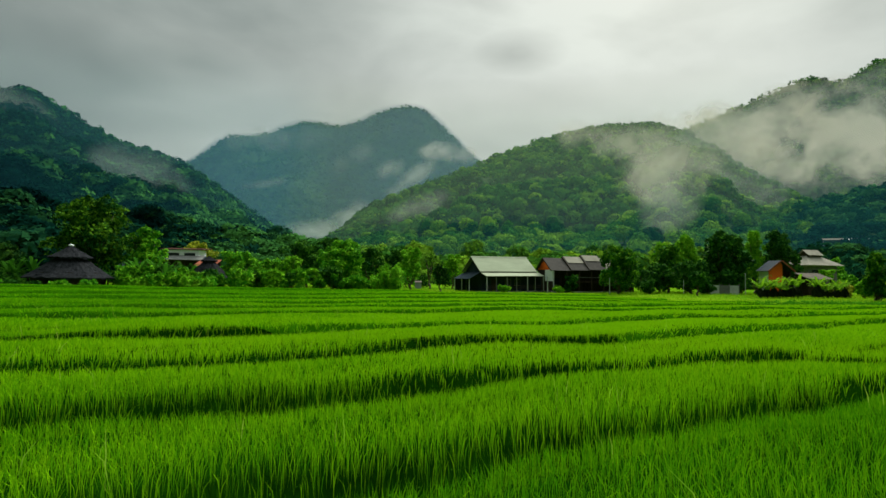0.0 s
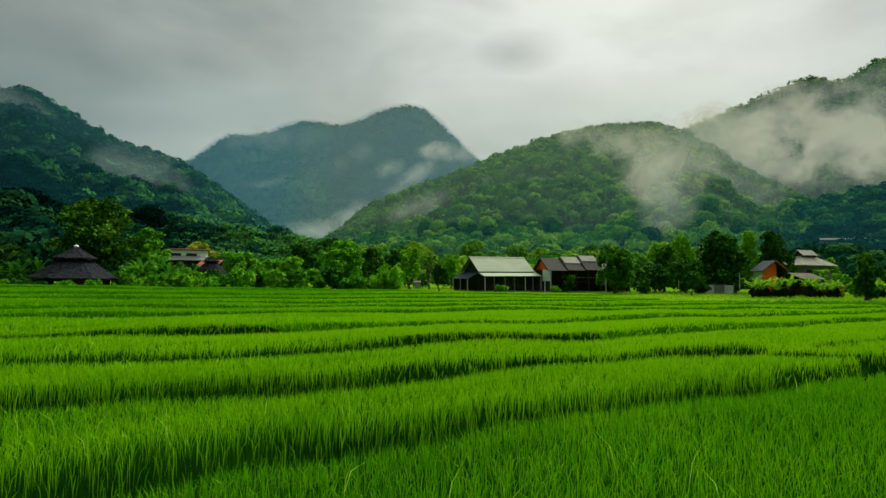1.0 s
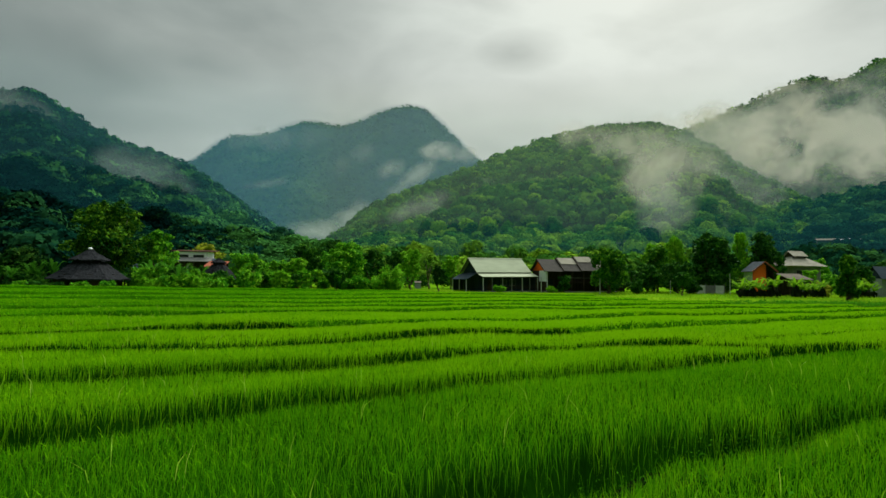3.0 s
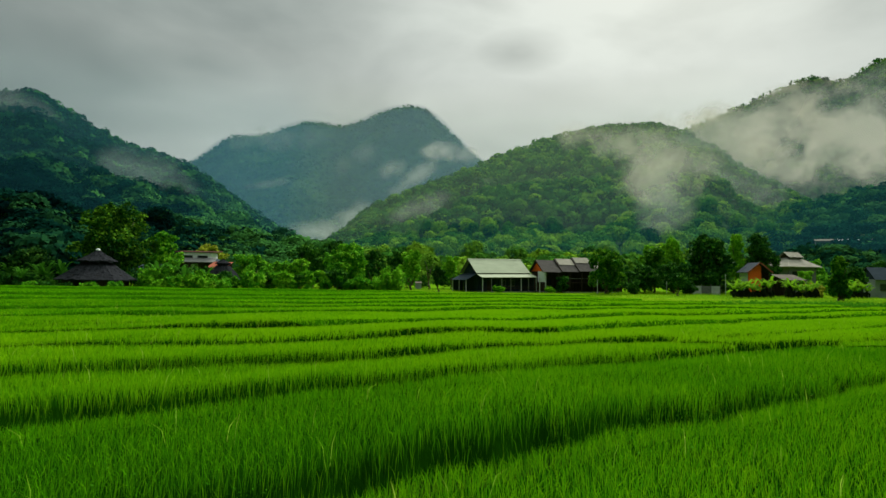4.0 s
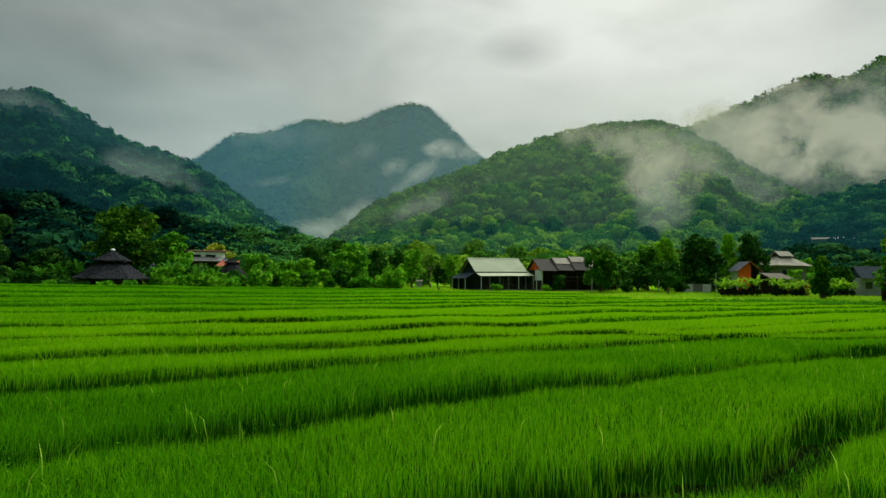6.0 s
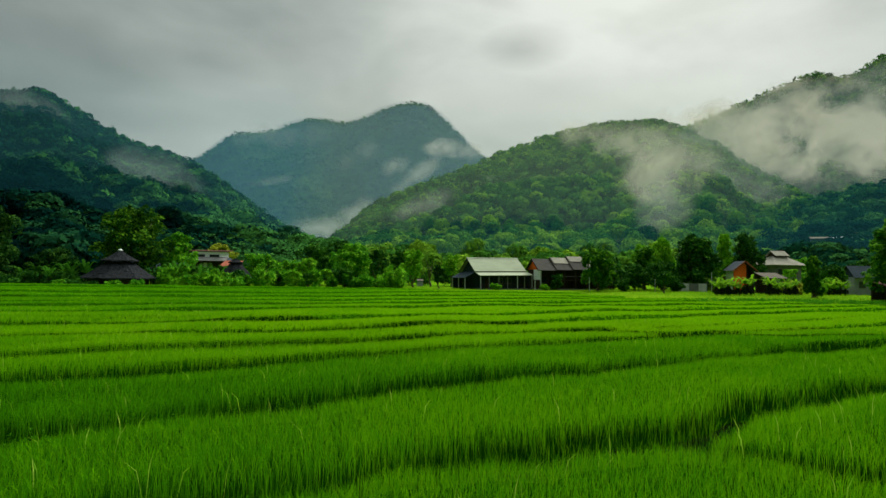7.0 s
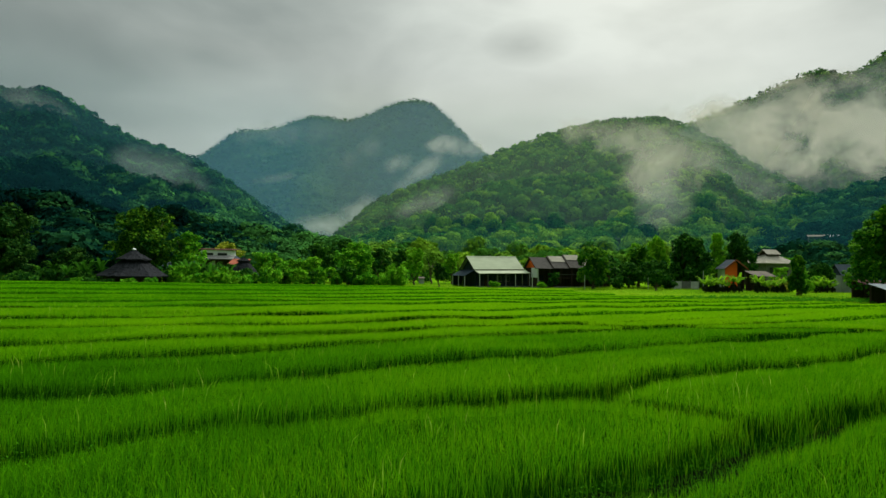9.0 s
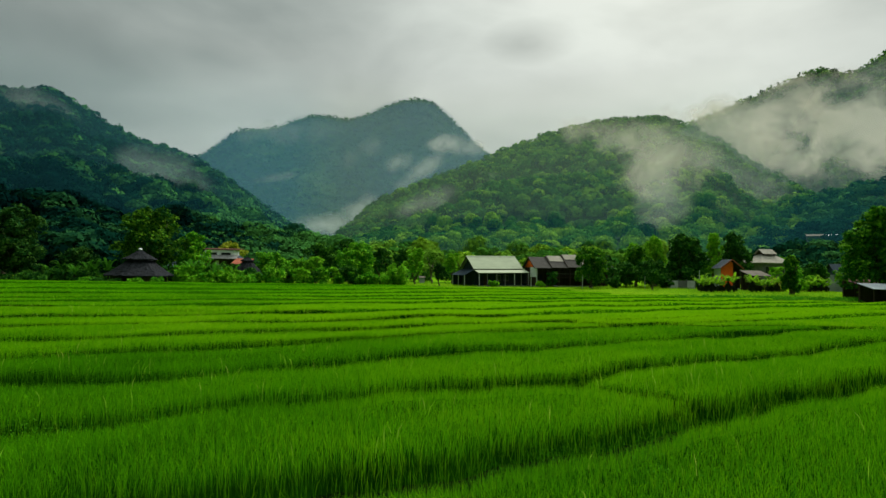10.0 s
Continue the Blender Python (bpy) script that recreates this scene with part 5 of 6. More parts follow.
def open_house():
    """The pale-roofed open house: main gable roof, lean-to in front and at one end, posts."""
    ob = thing("house", "open dark house with pale green metal roof", "house", pose(10.23, 94.2, -0.03, 0, -1.07, 24.3))
    part("foundation", box(-5.6, 5.7, -5.0, 3.2, -0.2, 0.16, 0.03), concrete, ob)
    part("roof", roof_sheet((-5.75, 0, 6.15), (5.75, 0, 6.15), (5.75, -3.45, 3.55), (-5.75, -3.45, 3.55), 30), roof_pale, ob, "pale green ribbed metal roof")
    part("roof", roof_sheet((-5.75, 0.03, 6.15), (5.75, 0.03, 6.15), (5.75, 3.45, 3.55), (-5.75, 3.45, 3.55), 30), roof_pale, ob)
    part("ridge_cap", prism([(-5.8, -0.22, 6.06), (-5.8, 0, 6.24), (-5.8, 0.25, 6.06), (-5.8, 0, 6.17)], (11.6, 0, 0)), roof_pale, ob)
    part("lean_to_roof", roof_sheet((-5.6, -3.1, 3.42), (6.1, -3.1, 3.42), (6.1, -5.35, 2.78), (-5.6, -5.35, 2.78), 30), roof_pale, ob, "pale lean-to roof over the veranda")
    part("side_roof", roof_sheet((-5.2, -2.9, 3.5), (-5.2, 3.2, 3.5), (-7.6, 3.2, 2.3), (-7.6, -2.9, 2.3), 16), roof_blue, ob, "dark roof over the open side")
    part("gable_wall", gable_wall(-5.15, -2.95, 2.95, 0.16, 3.62, 5.85), wood_dark, ob)
    # added dark wall, so the open side looks shaded
    part("side_wall", box(-7.3, -5.16, 2.95, 3.07, 0.0, 2.4), wood_dark, ob)
    part("gable_wall", gable_wall(5.05, -2.95, 2.95, 0.16, 3.62, 5.85), wood_dark, ob)
    for y in (-3.35, 3.35):
        part("barge_board", bar((-5.72, 0, 6.02), (-5.72, y, 3.5), 0.05, 0.2), wood_brown, ob)
    part("front_wall", box(-4.9, 5.49, -2.9, -2.78, 0.16, 3.4), wood_dark, ob)
    # added dark board in place of the shaded veranda end
    part("veranda_dark_fill", box(5.5, 5.6, -4.9, -2.9, 0.16, 2.8), wood_dark, ob)
    part("back_wall", box(-5.0, 5.04, 2.8, 2.92, 0.16, 3.6), wood_dark, ob)
    part("eave_beam", bar((-5.6, -3.3, 3.42), (5.7, -3.3, 3.42), 0.14, 0.16), wood_brown, ob)
    part("lean_to_beam", bar((-5.5, -5.2, 2.68), (6.0, -5.2, 2.68), 0.12, 0.14), wood_brown, ob)
    for x in (-5.4, -3.6, -1.5, 0.4, 2.6, 4.2, 5.9):
        p = part("post", bar((x, -5.15, 0.1), (x, -5.15, 2.64), 0.13, 0.13), post_mat if x in (-5.4, 2.6, 5.9) else concrete, ob)
        part("post_base", box(x - 0.17, x + 0.17, -5.32, -4.98, 0.0, 0.3, 0.03), concrete, p)
    for y in (-2.6, 0.2, 3.0):
        part("post", bar((-7.4, y, 0.0), (-7.4, y, 2.34), 0.13, 0.13), post_mat, ob)
    for x0 in (-0.6, 1.3):
        window(ob, x0, x0 + 1.2, -2.95, 1.1, 2.2, 2, concrete)
    part("door", box(-3.3, -2.3, -2.96, -2.90, 0.17, 2.2, 0.01), wood_brown, ob)
    for z in (0.75, 1.1):
        part("rail", bar((-5.3, -5.12, z), (5.8, -5.12, z), 0.06, 0.08), wood_brown, ob)
    return ob


def stepped_house():
    """The house with an orange gable and a row of stepped roofs."""
    ob = thing("house", "house with orange gable and stepped dark roofs", "house", pose(19.0, 90.6, 0, 0, 0, 14))
    part("foundation", box(-0.4, 17.4, -0.3, 6.2, -0.2, 0.3, 0.03), concrete, ob)
    part("gable_wall", prism([(0, 0.2, 4.0), (0, 6.0, 4.0), (0, 3.1, 6.0)], (0.14, 0, 0)), orange, ob, "orange painted gable")
    part("end_wall", box(0, 0.14, 0.1, 3.0, 2.0, 3.99), plaster, ob, "white plaster end wall")
    part("end_wall", box(0, 0.14, 3.0, 6.0, 0.3, 3.99), wood_brown, ob)
    part("lower_wall", box(-0.05, 0.16, 0.1, 3.0, 0.3, 1.99), wood_brown, ob)
    part("front_wall", box(0.16, 17.2, 1.9, 2.05, 0.3, 4.2), wood_brown, ob)
    part("back_wall", box(0.16, 17.2, 5.9, 6.05, 0.3, 4.2), wood_brown, ob)
    for i, (x0, x1, lift) in enumerate(((-0.5, 3.5, 0.0), (3.3, 7.0, 0.30), (6.8, 10.4, 0.62), (10.2, 13.8, 0.2), (13.6, 17.4, 0.0))):
        top, low = 6.15 + lift, 3.85 + lift * 0.4
        part("roof", roof_sheet((x0, 3.1, top), (x1, 3.1, top), (x1, -0.5, low), (x0, -0.5, low), 12), roof_dark, ob, "dark weathered roof")
        part("roof", roof_sheet((x0, 3.13, top), (x1, 3.13, top), (x1, 6.5, low), (x0, 6.5, low), 12), roof_dark, ob)
        if i in (1, 2, 3, 4):
            cut = (0.0, 0.5, 0.42, 0.9, 0.35)[i]
            part("roof_patch", roof_sheet((x0 + 0.25, 3.02, top + 0.02), (x1 - 0.2, 3.02, top + 0.02), (x1 - 0.2, 3.02 - 3.5 * cut, top + 0.045 - (top - low) * cut * 0.972), (x0 + 0.25, 3.02 - 3.5 * cut, top + 0.045 - (top - low) * cut * 0.972), 12, 0.025, 0.01), roof_white, ob, "white corrugated roofing")
        part("barge_board", bar((x0 - 0.02, 3.1, top - 0.05), (x0 - 0.02, -0.5, low - 0.05), 0.06, 0.2), wood_brown, ob)
        if i:
            part("step_wall", prism([(x0 + 0.1, 0.0, low), (x0 + 0.1, 6.0, low), (x0 + 0.1, 3.1, top - 0.1)], (0.1, 0, 0)), wood_brown, ob)
    for x in (0.1, 2.6, 5.0, 7.4, 9.8, 12.4, 15.0, 17.2):
        part("post", bar((x, -0.2, 0.1), (x, -0.2, 3.85), 0.16, 0.16), wood_brown if x > 0.2 else post_mat, ob)
    part("balcony_floor", box(3.0, 13.2, -0.25, 1.9, 1.9, 2.05), wood_brown, ob)
    part("rail", bar((3.0, -0.2, 2.75), (13.2, -0.2, 2.75), 0.08, 0.08), concrete, ob)
    window(ob, 1.0, 2.2, 1.85, 1.4, 2.6, 2)
    return ob


def orange_hut():
    ob = thing("hut", "orange hut with dark roof and white side wall", "hut", pose(56.6, 89.4, 0.38, 0, 0, 3))
    hw, d = 1.9, 1.3
    part("foundation", box(-hw - 0.1, hw + 0.1, -d, d, -0.3, 0.25, 0.03), concrete, ob)
    wall = part("front_wall", prism([(-hw, -d, 0.25), (0.45, -d, 0.25), (0.45, -d, 5.1), (0.0, -d, 5.55), (-hw, -d, 4.0)], (0, 0.14, 0)), orange, ob, "bright orange front wall")
    part("open_bay_wall", prism([(0.46, -d + 0.9, 0.25), (hw, -d + 0.9, 0.25), (hw, -d + 0.9, 4.0), (0.46, -d + 0.9, 5.1)], (0, 0.14, 0)), wood_brown, ob)
    part("side_wall", box(-hw, -hw + 0.14, -d + 0.15, d, 0.25, 3.98), plaster, ob, "white plaster side wall")
    part("side_wall", box(hw - 0.14, hw, -d + 0.15, d, 0.25, 3.98), wood_brown, ob)
    part("back_wall", prism([(-hw + 0.15, d - 0.14, 0.25), (hw - 0.15, d - 0.14, 0.25), (hw - 0.15, d - 0.14, 4.0), (0, d - 0.14, 5.5), (-hw + 0.15, d - 0.14, 4.0)], (0, 0.14, 0)), plaster, ob)
    for s in (-1, 1):
        part("roof", roof_sheet((0, d + 0.3, 5.85), (0, -d - 0.5, 5.85), (s * (hw + 0.42), -d - 0.5, 4.05), (s * (hw + 0.42), d + 0.3, 4.05), 14), roof_blue, ob, "dark blue-grey roof")
        part("barge_board", bar((0, -d - 0.52, 5.8), (s * (hw + 0.45), -d - 0.52, 3.98), 0.06, 0.22), roof_red, ob, "red-brown barge board")
    part("post", bar((hw - 0.1, -d, 0.1), (hw - 0.1, -d, 4.0), 0.14, 0.14), wood_brown, ob)
    return ob


def hip_house():
    ob = thing("house", "tan-roofed house with a small upper gable", "house", pose(72.3, 103.0, 0.38, 0, 0, 12))
    # shade under the roof is put into the wall colour
    part("wall", box(-3.3, 3.3, -2.6, 2.6, -0.3, 5.4), concrete, ob, "grey wall, coloured dark for the shade under the roof")
    e, t = 5.6, 7.5
    w, d = 4.1, 3.5
    part("roof", roof_sheet((-1.5, -0.5, t), (1.5, -0.5, t), (w, -d, e), (-w, -d, e), 18), roof_tan, ob, "pale tan tiled roof")
    part("roof", roof_sheet((1.5, 0.5, t), (-1.5, 0.5, t), (-w, d, e), (w, d, e), 18), roof_tan, ob)
    part("roof", roof_sheet((1.5, -0.5, t), (1.5, 0.5, t), (w, d, e), (w, -d, e), 12), roof_tan, ob)
    part("roof", roof_sheet((-1.5, 0.5, t), (-1.5, -0.5, t), (-w, -d, e), (-w, d, e), 12), roof_tan, ob)
    for s in (-1, 1):
        part("upper_roof", roof_sheet((-1.9, 0, 8.7), (1.7, 0, 8.7), (1.7, s * 1.4, 7.6), (-1.9, s * 1.4, 7.6), 10), roof_tan, ob)
    part("gable_wall", prism([(1.4, -1.1, 7.3), (1.4, 1.1, 7.3), (1.4, 1.1, 7.75), (1.4, 0, 8.55), (1.4, -1.1, 7.75)], (0.1, 0, 0)), wood_brown, ob)
    part("gable_wall", prism([(-1.5, -1.1, 7.3), (-1.5, 1.1, 7.3), (-1.5, 1.1, 7.75), (-1.5, 0, 8.55), (-1.5, -1.1, 7.75)], (0.1, 0, 0)), wood_brown, ob)
    for x in (-2.4, 0.8):
        window(ob, x, x + 1.4, -2.64, 3.4, 4.7)
    return ob


def shed(name, label, m, wide, deep, front, back, roof, wall, side=0.5):
    """A small one-slope shed on posts; the dark board behind is added to look like shade."""
    ob = thing(name, label, "shed", m)
    h = wide / 2
    part("roof", roof_sheet((-h - side * 0.3, deep, back), (h + side * 0.3, deep, back), (h + side * 0.3, -0.4, front), (-h - side * 0.3, -0.4, front), max(6, int(wide * 2.5))), roof, ob)
    for x in (-h + 0.1, 0.0, h - 0.1):
        part("post", bar((x, 0, -0.1), (x, 0, front + 0.08), 0.13, 0.13), wood_brown, ob)
        part("post", bar((x, deep - 0.2, -0.1), (x, deep - 0.2, back - 0.08), 0.13, 0.13), wood_brown, ob)
    # added dark board for the shaded space under the roof
    part("back_wall", box(-h, h, deep - 0.12, deep - 0.04, -0.1, back - 0.1), wall, ob)
    part("beam", bar((-h, 0, front + 0.02), (h, 0, front + 0.02), 0.1, 0.12), wood_brown, ob)
    return ob


def clerestory_house():
    ob = thing("house", "white house with dark two-level roof", "house", pose(-49.2, 99.5, 0, 0, 0, 3))
    # dark brown here stands for shade below the lower roof
    part("lower_wall", box(-3.7, 3.7, -1.6, 3.6, -0.1, 4.6), wood_brown, ob, "lower wall in dark brown, standing for shade under the roof")
    part("upper_wall", box(-3.1, 3.1, -0.9, 2.6, 4.61, 6.5), plaster, ob, "white upper wall")
    for x0 in (-2.45, 0.5):
        window(ob, x0, x0 + 2.0, -0.94, 5.45, 5.95, 4)
    part("upper_roof", roof_sheet((-4.0, 3.2, 7.0), (4.0, 3.2, 7.0), (4.0, -1.12, 6.66), (-4.0, -1.12, 6.66), 20, 0.02, 0.12), roof_rust, ob, "dark flat-pitched roof")
    part("lower_roof", roof_sheet((-4.3, -0.95, 5.45), (4.3, -0.95, 5.45), (4.5, -2.9, 4.62), (-4.5, -2.9, 4.62), 20, 0.02, 0.1), concrete, ob, "blue-grey lower roof")
    for s in (-1, 1):
        part("lower_roof", roof_sheet((s * 3.15, -0.9, 5.45), (s * 3.15, 2.8, 5.45), (s * 4.4, 2.8, 4.75), (s * 4.4, -0.9, 4.75), 10, 0.02, 0.1), roof_blue, ob)
    for x in (-3.9, -1.3, -0.4, 1.3, 3.9):
        part("post", bar((x, -2.6, -0.1), (x, -2.6, 4.6), 0.2, 0.2), wood_brown, ob)
    part("white_panel", box(-0.4, 0.3, -1.72, -1.62, 3.0, 4.2), plaster, ob)
    return ob


def thatched(label, x, y, eave, low, mid, top, sides=8, seed=1, upper=0.5, cap=True, bow=1.12):
    """A pavilion with a two-tier thatched roof: courses of thatch, posts and floor."""
    r = np.random.default_rng(seed)
    ob = thing("pavilion", label, "pavilion", pose(x, y, 0, 0, 0, 12))

    def tier(owner, r0, z0, r1, z1, courses, curve):
        for c in range(courses):
            bm = bmesh.new()
            f0, f1 = c / courses, min(1.0, (c + 1.35) / courses)
            ra, rb = r0 + (r1 - r0) * f0, r0 + (r1 - r0) * f1
            za, zb = z0 + (z1 - z0) * f0 ** curve, z0 + (z1 - z0) * f1 ** curve
            n = sides * 9
            rings = []
            for rad, z, rough in ((ra * 1.015, za - 0.16, 1.0), (ra * 1.02, za, 0.5), (rb, zb + 0.05, 0.25)):
                ring = []
                for i in range(n):
                    a = 2 * math.pi * i / n
                    k = math.cos(math.pi / sides) / math.cos((a % (2 * math.pi / sides)) - math.pi / sides)
                    ring.append(bm.verts.new((rad * k * math.cos(a), rad * k * math.sin(a), z + r.normal(0, 0.085) * rough)))
                rings.append(ring)
            for p, q in zip(rings, rings[1:]):
                for i in range(n):
                    j = (i + 1) % n
                    bm.faces.new((p[i], p[j], q[j], q[i]))
            if owner is None:
                owner = part("lower_roof" if r0 > eave * 0.8 else "upper_roof", bm, thatch, ob, "dark grey thatch in courses")
            else:
                part("thatch_course", bm, thatch, owner)
    tier(None, eave, low, eave * upper * 0.70, mid, 7, bow)
    tier(None, eave * upper * 1.02, mid + 0.22, 0.12, top, 6, 1.25)
    part("drum", rod((0, 0, mid - 0.5), (0, 0, mid + 0.4), eave * upper * 0.62, None, sides), wood_brown, ob)
    if cap:
        bm = bmesh.new()
        bmesh.ops.create_uvsphere(bm, u_segments=12, v_segments=8, radius=0.24, matrix=Matrix.Translation((0, 0, top + 0.02)) @ Matrix.Diagonal((1.25, 1.25, 0.8, 1)))
        part("finial", bm, plaster, ob, "white domed finial", True)
    n = sides
    for i in range(n):
        a = 2 * math.pi * (i + 0.5) / n
        rr = eave * 0.82
        part("post", rod((rr * math.cos(a), rr * math.sin(a), -0.1), (rr * math.cos(a), rr * math.sin(a), low + 0.35), 0.11, 0.1), wood_brown, ob)
    part("floor", rod((0, 0, -0.15), (0, 0, 0.2), eave * 0.9, None, sides * 2), concrete, ob)
    # added dark drum, fills the shaded space under the roof
    part("dark_core", rod((0, 0, 0.2), (0, 0, low + 0.6), eave * 0.78, None, sides * 2), wood_brown, ob)
    return ob


open_house()
stepped_house()
orange_hut()
hip_house()
clerestory_house()
thatched("thatched two-tier pavilion with white finial beside rice", -48.4, 68.2, 5.15, 1.35, 3.72, 5.45)
thatched("small dark thatched hut in a hedge", -35.2, 79.0, 2.75, 1.5, 3.9, 4.75, 8, 2, 0.42, False, 0.75)
shed("shed", "low shed with brown-grey sheet roof behind bananas", pose(57.9, 80.5, 0.38, 0, 0, 4), 3.7, 2.8, 2.75, 3.7, roof_brown, wood_brown)
shed("shed", "dark low roof beside a large tree", pose(-50.8, 85.5, 0, 0, 0, 6), 4.6, 3.0, 2.9, 3.9, roof_blue, wood_brown)
shed("shed", "red-roofed annex beside a white house", pose(-42.0, 92.5, 0, 0, 0, 2), 3.4, 3.0, 3.5, 4.7, roof_red, wood_brown)
shed("shed", "open shed with white sheet roof under a tree", pose(52.6, 45.0, 0.15, 0, 0, -6), 4.8, 2.6, 1.75, 2.35, sheet_light, wood_brown)
shed("shed", "open shed with rusty red roof", pose(57.3, 55.2, 0.35, 0, 0, -4), 3.2, 2.4, 1.95, 2.6, roof_rust, wood_brown)


def blue_house():
    ob = thing("house", "small white house with dark blue-grey roof", "house", pose(77.7, 86.0, 0.38, 0, 0, -12))
    part("wall", box(-2.6, 2.6, -1.6, 2.6, -0.2, 3.2), wall_grey, ob, "greyish white wall")
    part("roof", roof_sheet((-2.9, 0.5, 5.3), (2.9, 0.5, 5.3), (2.9, -2.2, 3.1), (-2.9, -2.2, 3.1), 16), roof_blue, ob, "dark blue-grey roof")
    part("roof", roof_sheet((-2.9, 0.53, 5.3), (2.9, 0.53, 5.3), (2.9, 3.2, 3.1), (-2.9, 3.2, 3.1), 16), roof_blue, ob)
    for x in (-2.6, 2.5):
        part("gable_wall", prism([(x, -1.6, 3.21), (x, 2.6, 3.21), (x, 0.5, 5.1)], (0.1, 0, 0)), wood_dark, ob)
    window(ob, -1.9, -0.9, -1.64, 1.3, 2.4)
    part("door", box(0.4, 1.3, -1.66, -1.6, -0.1, 2.0, 0.01), wood_brown, ob)
    return ob


blue_house()


def pale_block():
    # guessed block: only a small pale patch is known here
    ob = thing("hut", "small pale block for an unidentified white patch beyond a meadow", "hut", pose(-4.9, 106.5, 0, 0, 0, 5))
    part("wall", box(-0.6, 0.6, -0.6, 0.6, -0.1, 1.15, 0.02), wall_grey, ob, "pale plaster wall")
    part("roof", roof_sheet((-0.7, 0.7, 1.5), (0.7, 0.7, 1.5), (0.7, -0.7, 1.17), (-0.7, -0.7, 1.17), 8, 0.02, 0.04), roof_brown, ob, "brown-grey sheet roof")
    return ob


pale_block()

# hamlet on the foothill
for x, y, w, roof, wall, label, turn in ((160.6, 215.4, 6.2, roof_brown, concrete, "small grey house with brown-grey roof on a wooded slope", -30),
                                         (165.8, 213.2, 4.8, sheet_light, teal, "small teal house with white roof on a wooded slope", -32),
                                         (174.0, 210.6, 4.2, sheet_light, concrete, "small grey house with white roof on a wooded slope", -34)):
    ob = thing("house", label, "house", pose(x, y, 15.8, 0, 0, turn), "houses on the slope")
    part("wall", box(-w / 2, w / 2, -1.5, 2.5, -5.0, 5.0), wall, ob)
    part("roof", roof_sheet((-w / 2 - 0.4, 3.0, 6.0), (w / 2 + 0.4, 3.0, 6.0), (w / 2 + 0.4, -2.2, 4.95), (-w / 2 - 0.4, -2.2, 4.95), 14), roof, ob)
    window(ob, -w / 4, w / 4, -1.55, 2.6, 4.0, 3)

for i, (x, y) in enumerate(((155.4, 211.5), (158.6, 209.6), (162.0, 208.2), (164.6, 206.6), (169.8, 205.0), (172.4, 203.8))):
    ground = near_hill.reshape(-1, 3)
    ground = float(ground[np.hypot(ground[:, 0] - x, ground[:, 1] - y).argmin(), 2])
    shrub("dark bushy growth below houses on a slope", x, y, max(3.0, 19.6 - ground), 2.4, leaf_dark, 300 + i, 1000, 0.34, 0.3, 1.3, ground)

# garden wall of concrete panels
wall = thing("garden_wall", "low grey concrete panel wall under a tree", "wall", pose(46.4, 88.0, 0.3, 0, 0, -2))
for i in range(4):
    part("panel", box(-3.1 + i * 1.6, -1.6 + i * 1.6, -0.05, 0.05, -0.2, 1.55 if i else 1.75, 0.01), concrete if i % 2 == 0 else post_mat, wall, "" if i % 2 == 0 else "paler panel")
for i in range(5):
    part("post", bar((-3.15 + i * 1.6, 0, -0.2), (-3.15 + i * 1.6, 0, 1.85), 0.14, 0.14), concrete, wall)

# poles
for x, y, h, rad, mat, label in ((26.6, 83.5, 2.5, 0.075, post_mat, "short white concrete post beside a round tree"), (49.4, 85.6, 3.5, 0.06, post_mat, "slim white post beside a garden wall"),
                                 (37.9, 82.5, 2.1, 0.05, post_mat, "slim grey post in a garden"), (17.6, 87.8, 2.7, 0.08, post_mat, "white post between two houses")):
    ob = thing("post", label, "post", Matrix.Translation((x, y, float(swell(np.float64(x), np.float64(y))))))
    part("shaft", rod((0, 0, -0.2), (0, 0, h), rad, rad * 0.85, 10), mat, ob)
    part("cap", rod((0, 0, h), (0, 0, h + 0.06), rad * 1.2, rad * 0.6, 10), mat, ob)


# ---- banana plants ----
def banana_leaf(length, wide, rise, r):
    """An arching blade folded along its midrib, torn at the edges."""
    bm = bmesh.new()
    n = 9
    rows = []
    for i in range(n + 1):
        f = i / n
        out = length * (f - 0.10 * f * f)
        z = rise * math.sin(f * 2.05) * length * 0.5 + 0.05
        w = wide * math.sin(math.pi * min(1.0, 0.10 + 0.86 * f)) ** 0.7 * (1.0 if i % 2 else 0.78) * (0.25 if i == 0 else 1.0)
        rows.append([bm.verts.new(p) for p in ((out, -w, z - 0.35 * w + r.normal(0, 0.02)), (out, 0, z), (out, w, z - 0.35 * w + r.normal(0, 0.02)))])
    for p, q in zip(rows, rows[1:]):
        for k in range(2):
            bm.faces.new((p[k], q[k], q[k + 1], p[k + 1]))
    return bm


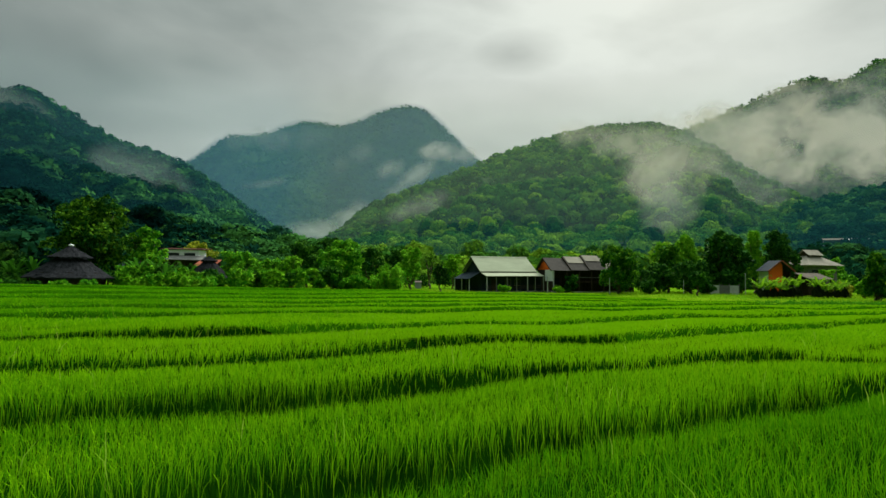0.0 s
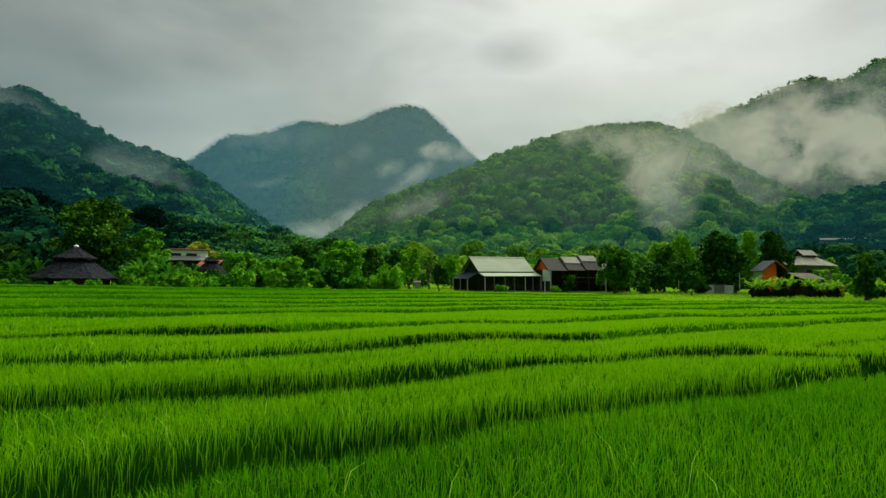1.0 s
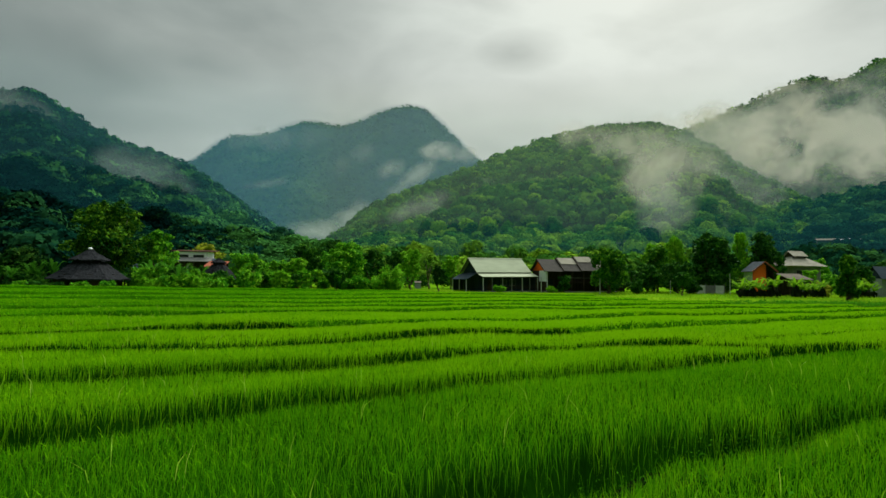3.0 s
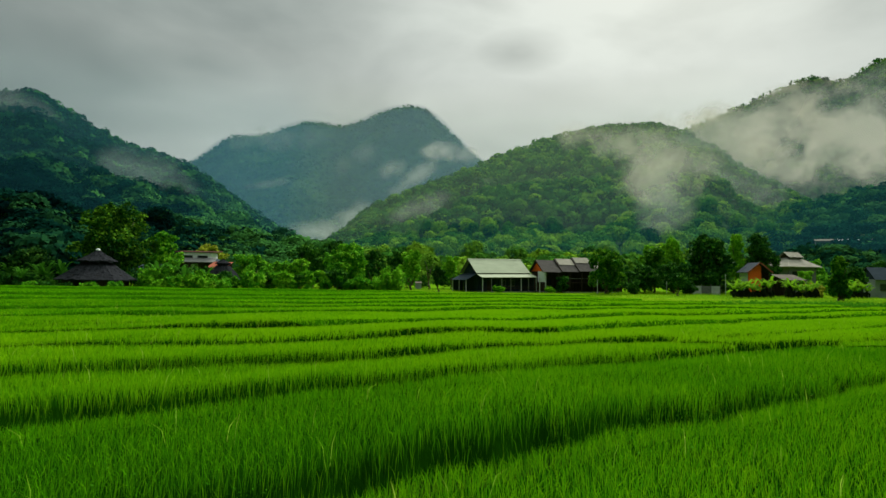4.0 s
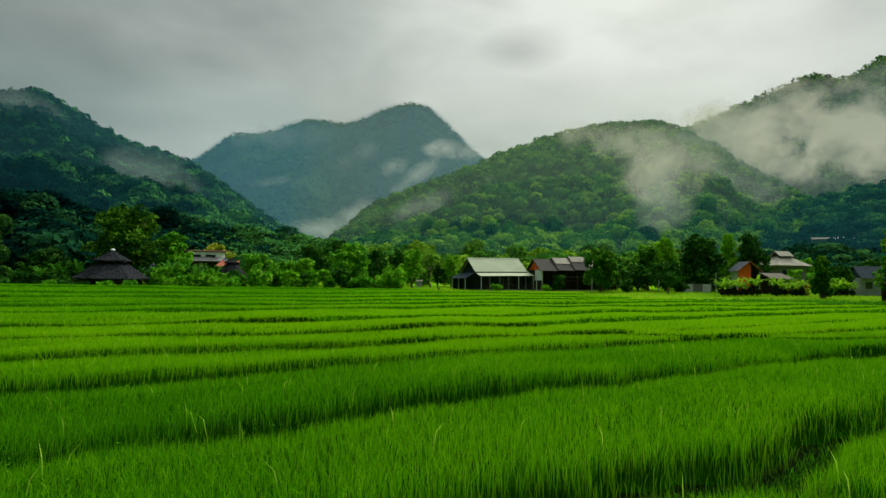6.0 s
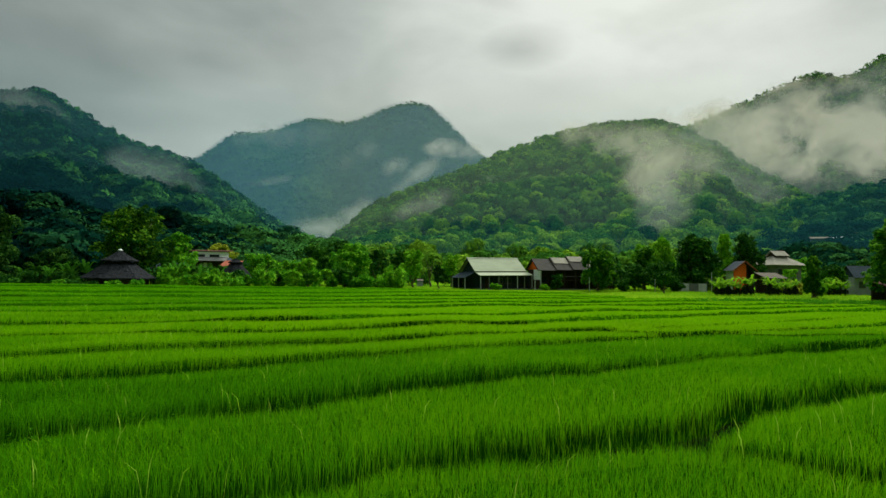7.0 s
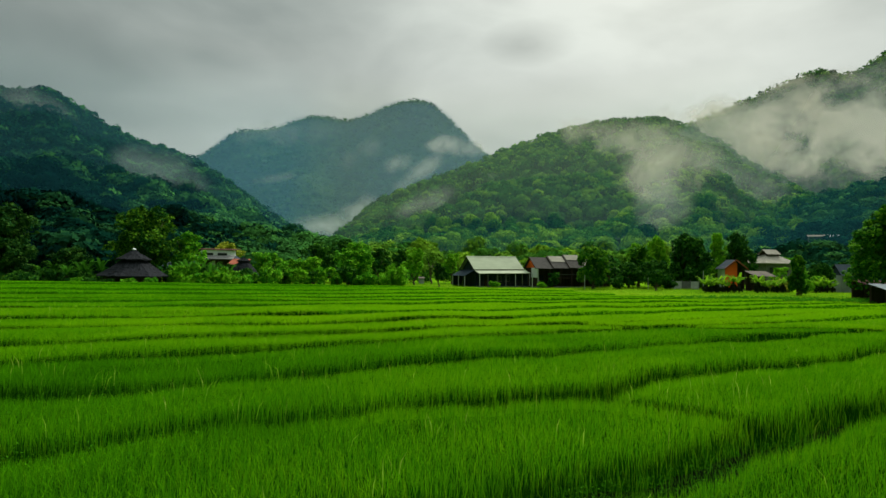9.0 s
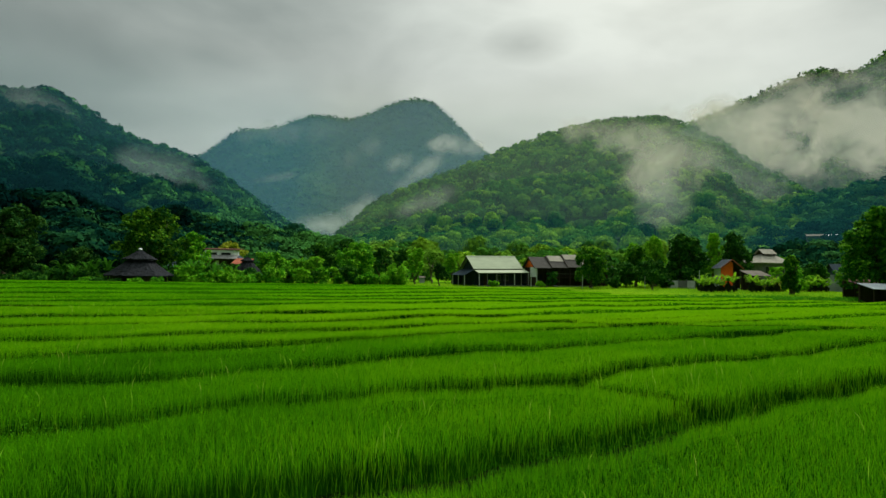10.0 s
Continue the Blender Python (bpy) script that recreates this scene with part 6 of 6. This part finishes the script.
def banana_plant(label, tall, seed, mat):
    r = np.random.default_rng(seed)
    ob = thing("banana_plant", label, "banana plant")
    part("stem", rod((0, 0, -0.1), (0.04, 0, tall), 0.15, 0.09, 9), stem_mat, ob, smooth=True)
    skirt = bmesh.new()
    for i in range(12):
        a = i * 0.55 + r.uniform(-0.2, 0.2)
        top = Vector((0.1 * math.cos(a), 0.1 * math.sin(a), tall * r.uniform(0.7, 0.92)))
        low = Vector((0.42 * math.cos(a), 0.42 * math.sin(a), r.uniform(0.05, 0.4)))
        side = Vector((-math.sin(a), math.cos(a), 0)) * 0.13
        mid = (top + low) / 2 + Vector((0.16 * math.cos(a), 0.16 * math.sin(a), 0.1))
        vs = [skirt.verts.new(p) for p in (top - side * 0.4, top + side * 0.4, mid + side, low + side * 0.7, low - side * 0.7, mid - side)]
        skirt.faces.new(vs)
    part("dead_leaves", skirt, stem_mat, ob, "dark dry hanging leaves")
    for i in range(13):
        leaf = part("leaf", banana_leaf(r.uniform(0.8, 1.5), r.uniform(0.14, 0.22), r.uniform(0.3, 2.3), r), mat, ob)
        leaf.matrix_basis = pose(0.04, 0, tall - 0.12, 0, 0, i * 137.5 + r.uniform(-15, 15))
    return ob


PALM = "banana plant with arching yellow-green leaves and dark stem"
models = [banana_plant(PALM, 1.25, 3, banana_mat), banana_plant(PALM, 1.05, 4, banana_mat), banana_plant(PALM, 1.5, 5, banana_mat)]
spots = [(41.4, 68.1), (42.5, 68.6), (43.6, 69.1), (44.8, 69.7), (45.9, 70.2), (47.1, 70.8), (48.3, 71.3), (42.2, 69.8), (43.6, 70.6), (45.0, 71.2), (46.4, 71.9),
         (52.4, 73.2), (53.5, 73.8), (54.4, 74.2), (53.2, 74.9), (55.9, 74.8), (56.7, 75.2), (58.1, 75.8), (66.3, 79.6), (67.6, 80.3), (68.2, 81.4), (69.0, 80.6), (70.7, 81.7)]
r = np.random.default_rng(81)
for i, (x, y) in enumerate(spots):
    m = pose(x, y, float(swell(np.float64(x), np.float64(y))), 0, 0, r.uniform(0, 360)) @ Matrix.Scale(r.uniform(0.95, 1.2), 4)
    if i < 3:
        models[i].matrix_basis = m
        tagged(models[i], group="banana plants by the garden")
    else:
        copy_thing(models[i % 3], m)
FIELD_PALM = "banana plant with broad green leaves in a hedge"
hedge_plant = banana_plant(FIELD_PALM, 1.3, 6, banana_green)
for i, (x, y, s) in enumerate(((-61.0, 70.5, 1.15), (-59.2, 71.5, 1.25), (-57.6, 70.8, 1.2), (-56.2, 72.0, 1.3), (-63.2, 71.4, 1.1), (-65.0, 70.4, 0.9), (-41.2, 71.2, 1.3), (-39.6, 72.4, 1.35), (-37.8, 71.6, 1.2), (-35.2, 72.6, 1.1), (-43.0, 73.0, 1.3), (-57.9, 66.8, 0.9))):
    m = pose(x, y, 0, 0, 0, 47 * i) @ Matrix.Scale(s, 4)
    if i:
        ob = copy_thing(hedge_plant, m)
    else:
        ob = hedge_plant
        ob.matrix_basis = m
    tagged(ob, FIELD_PALM, group="banana plants in the hedge")
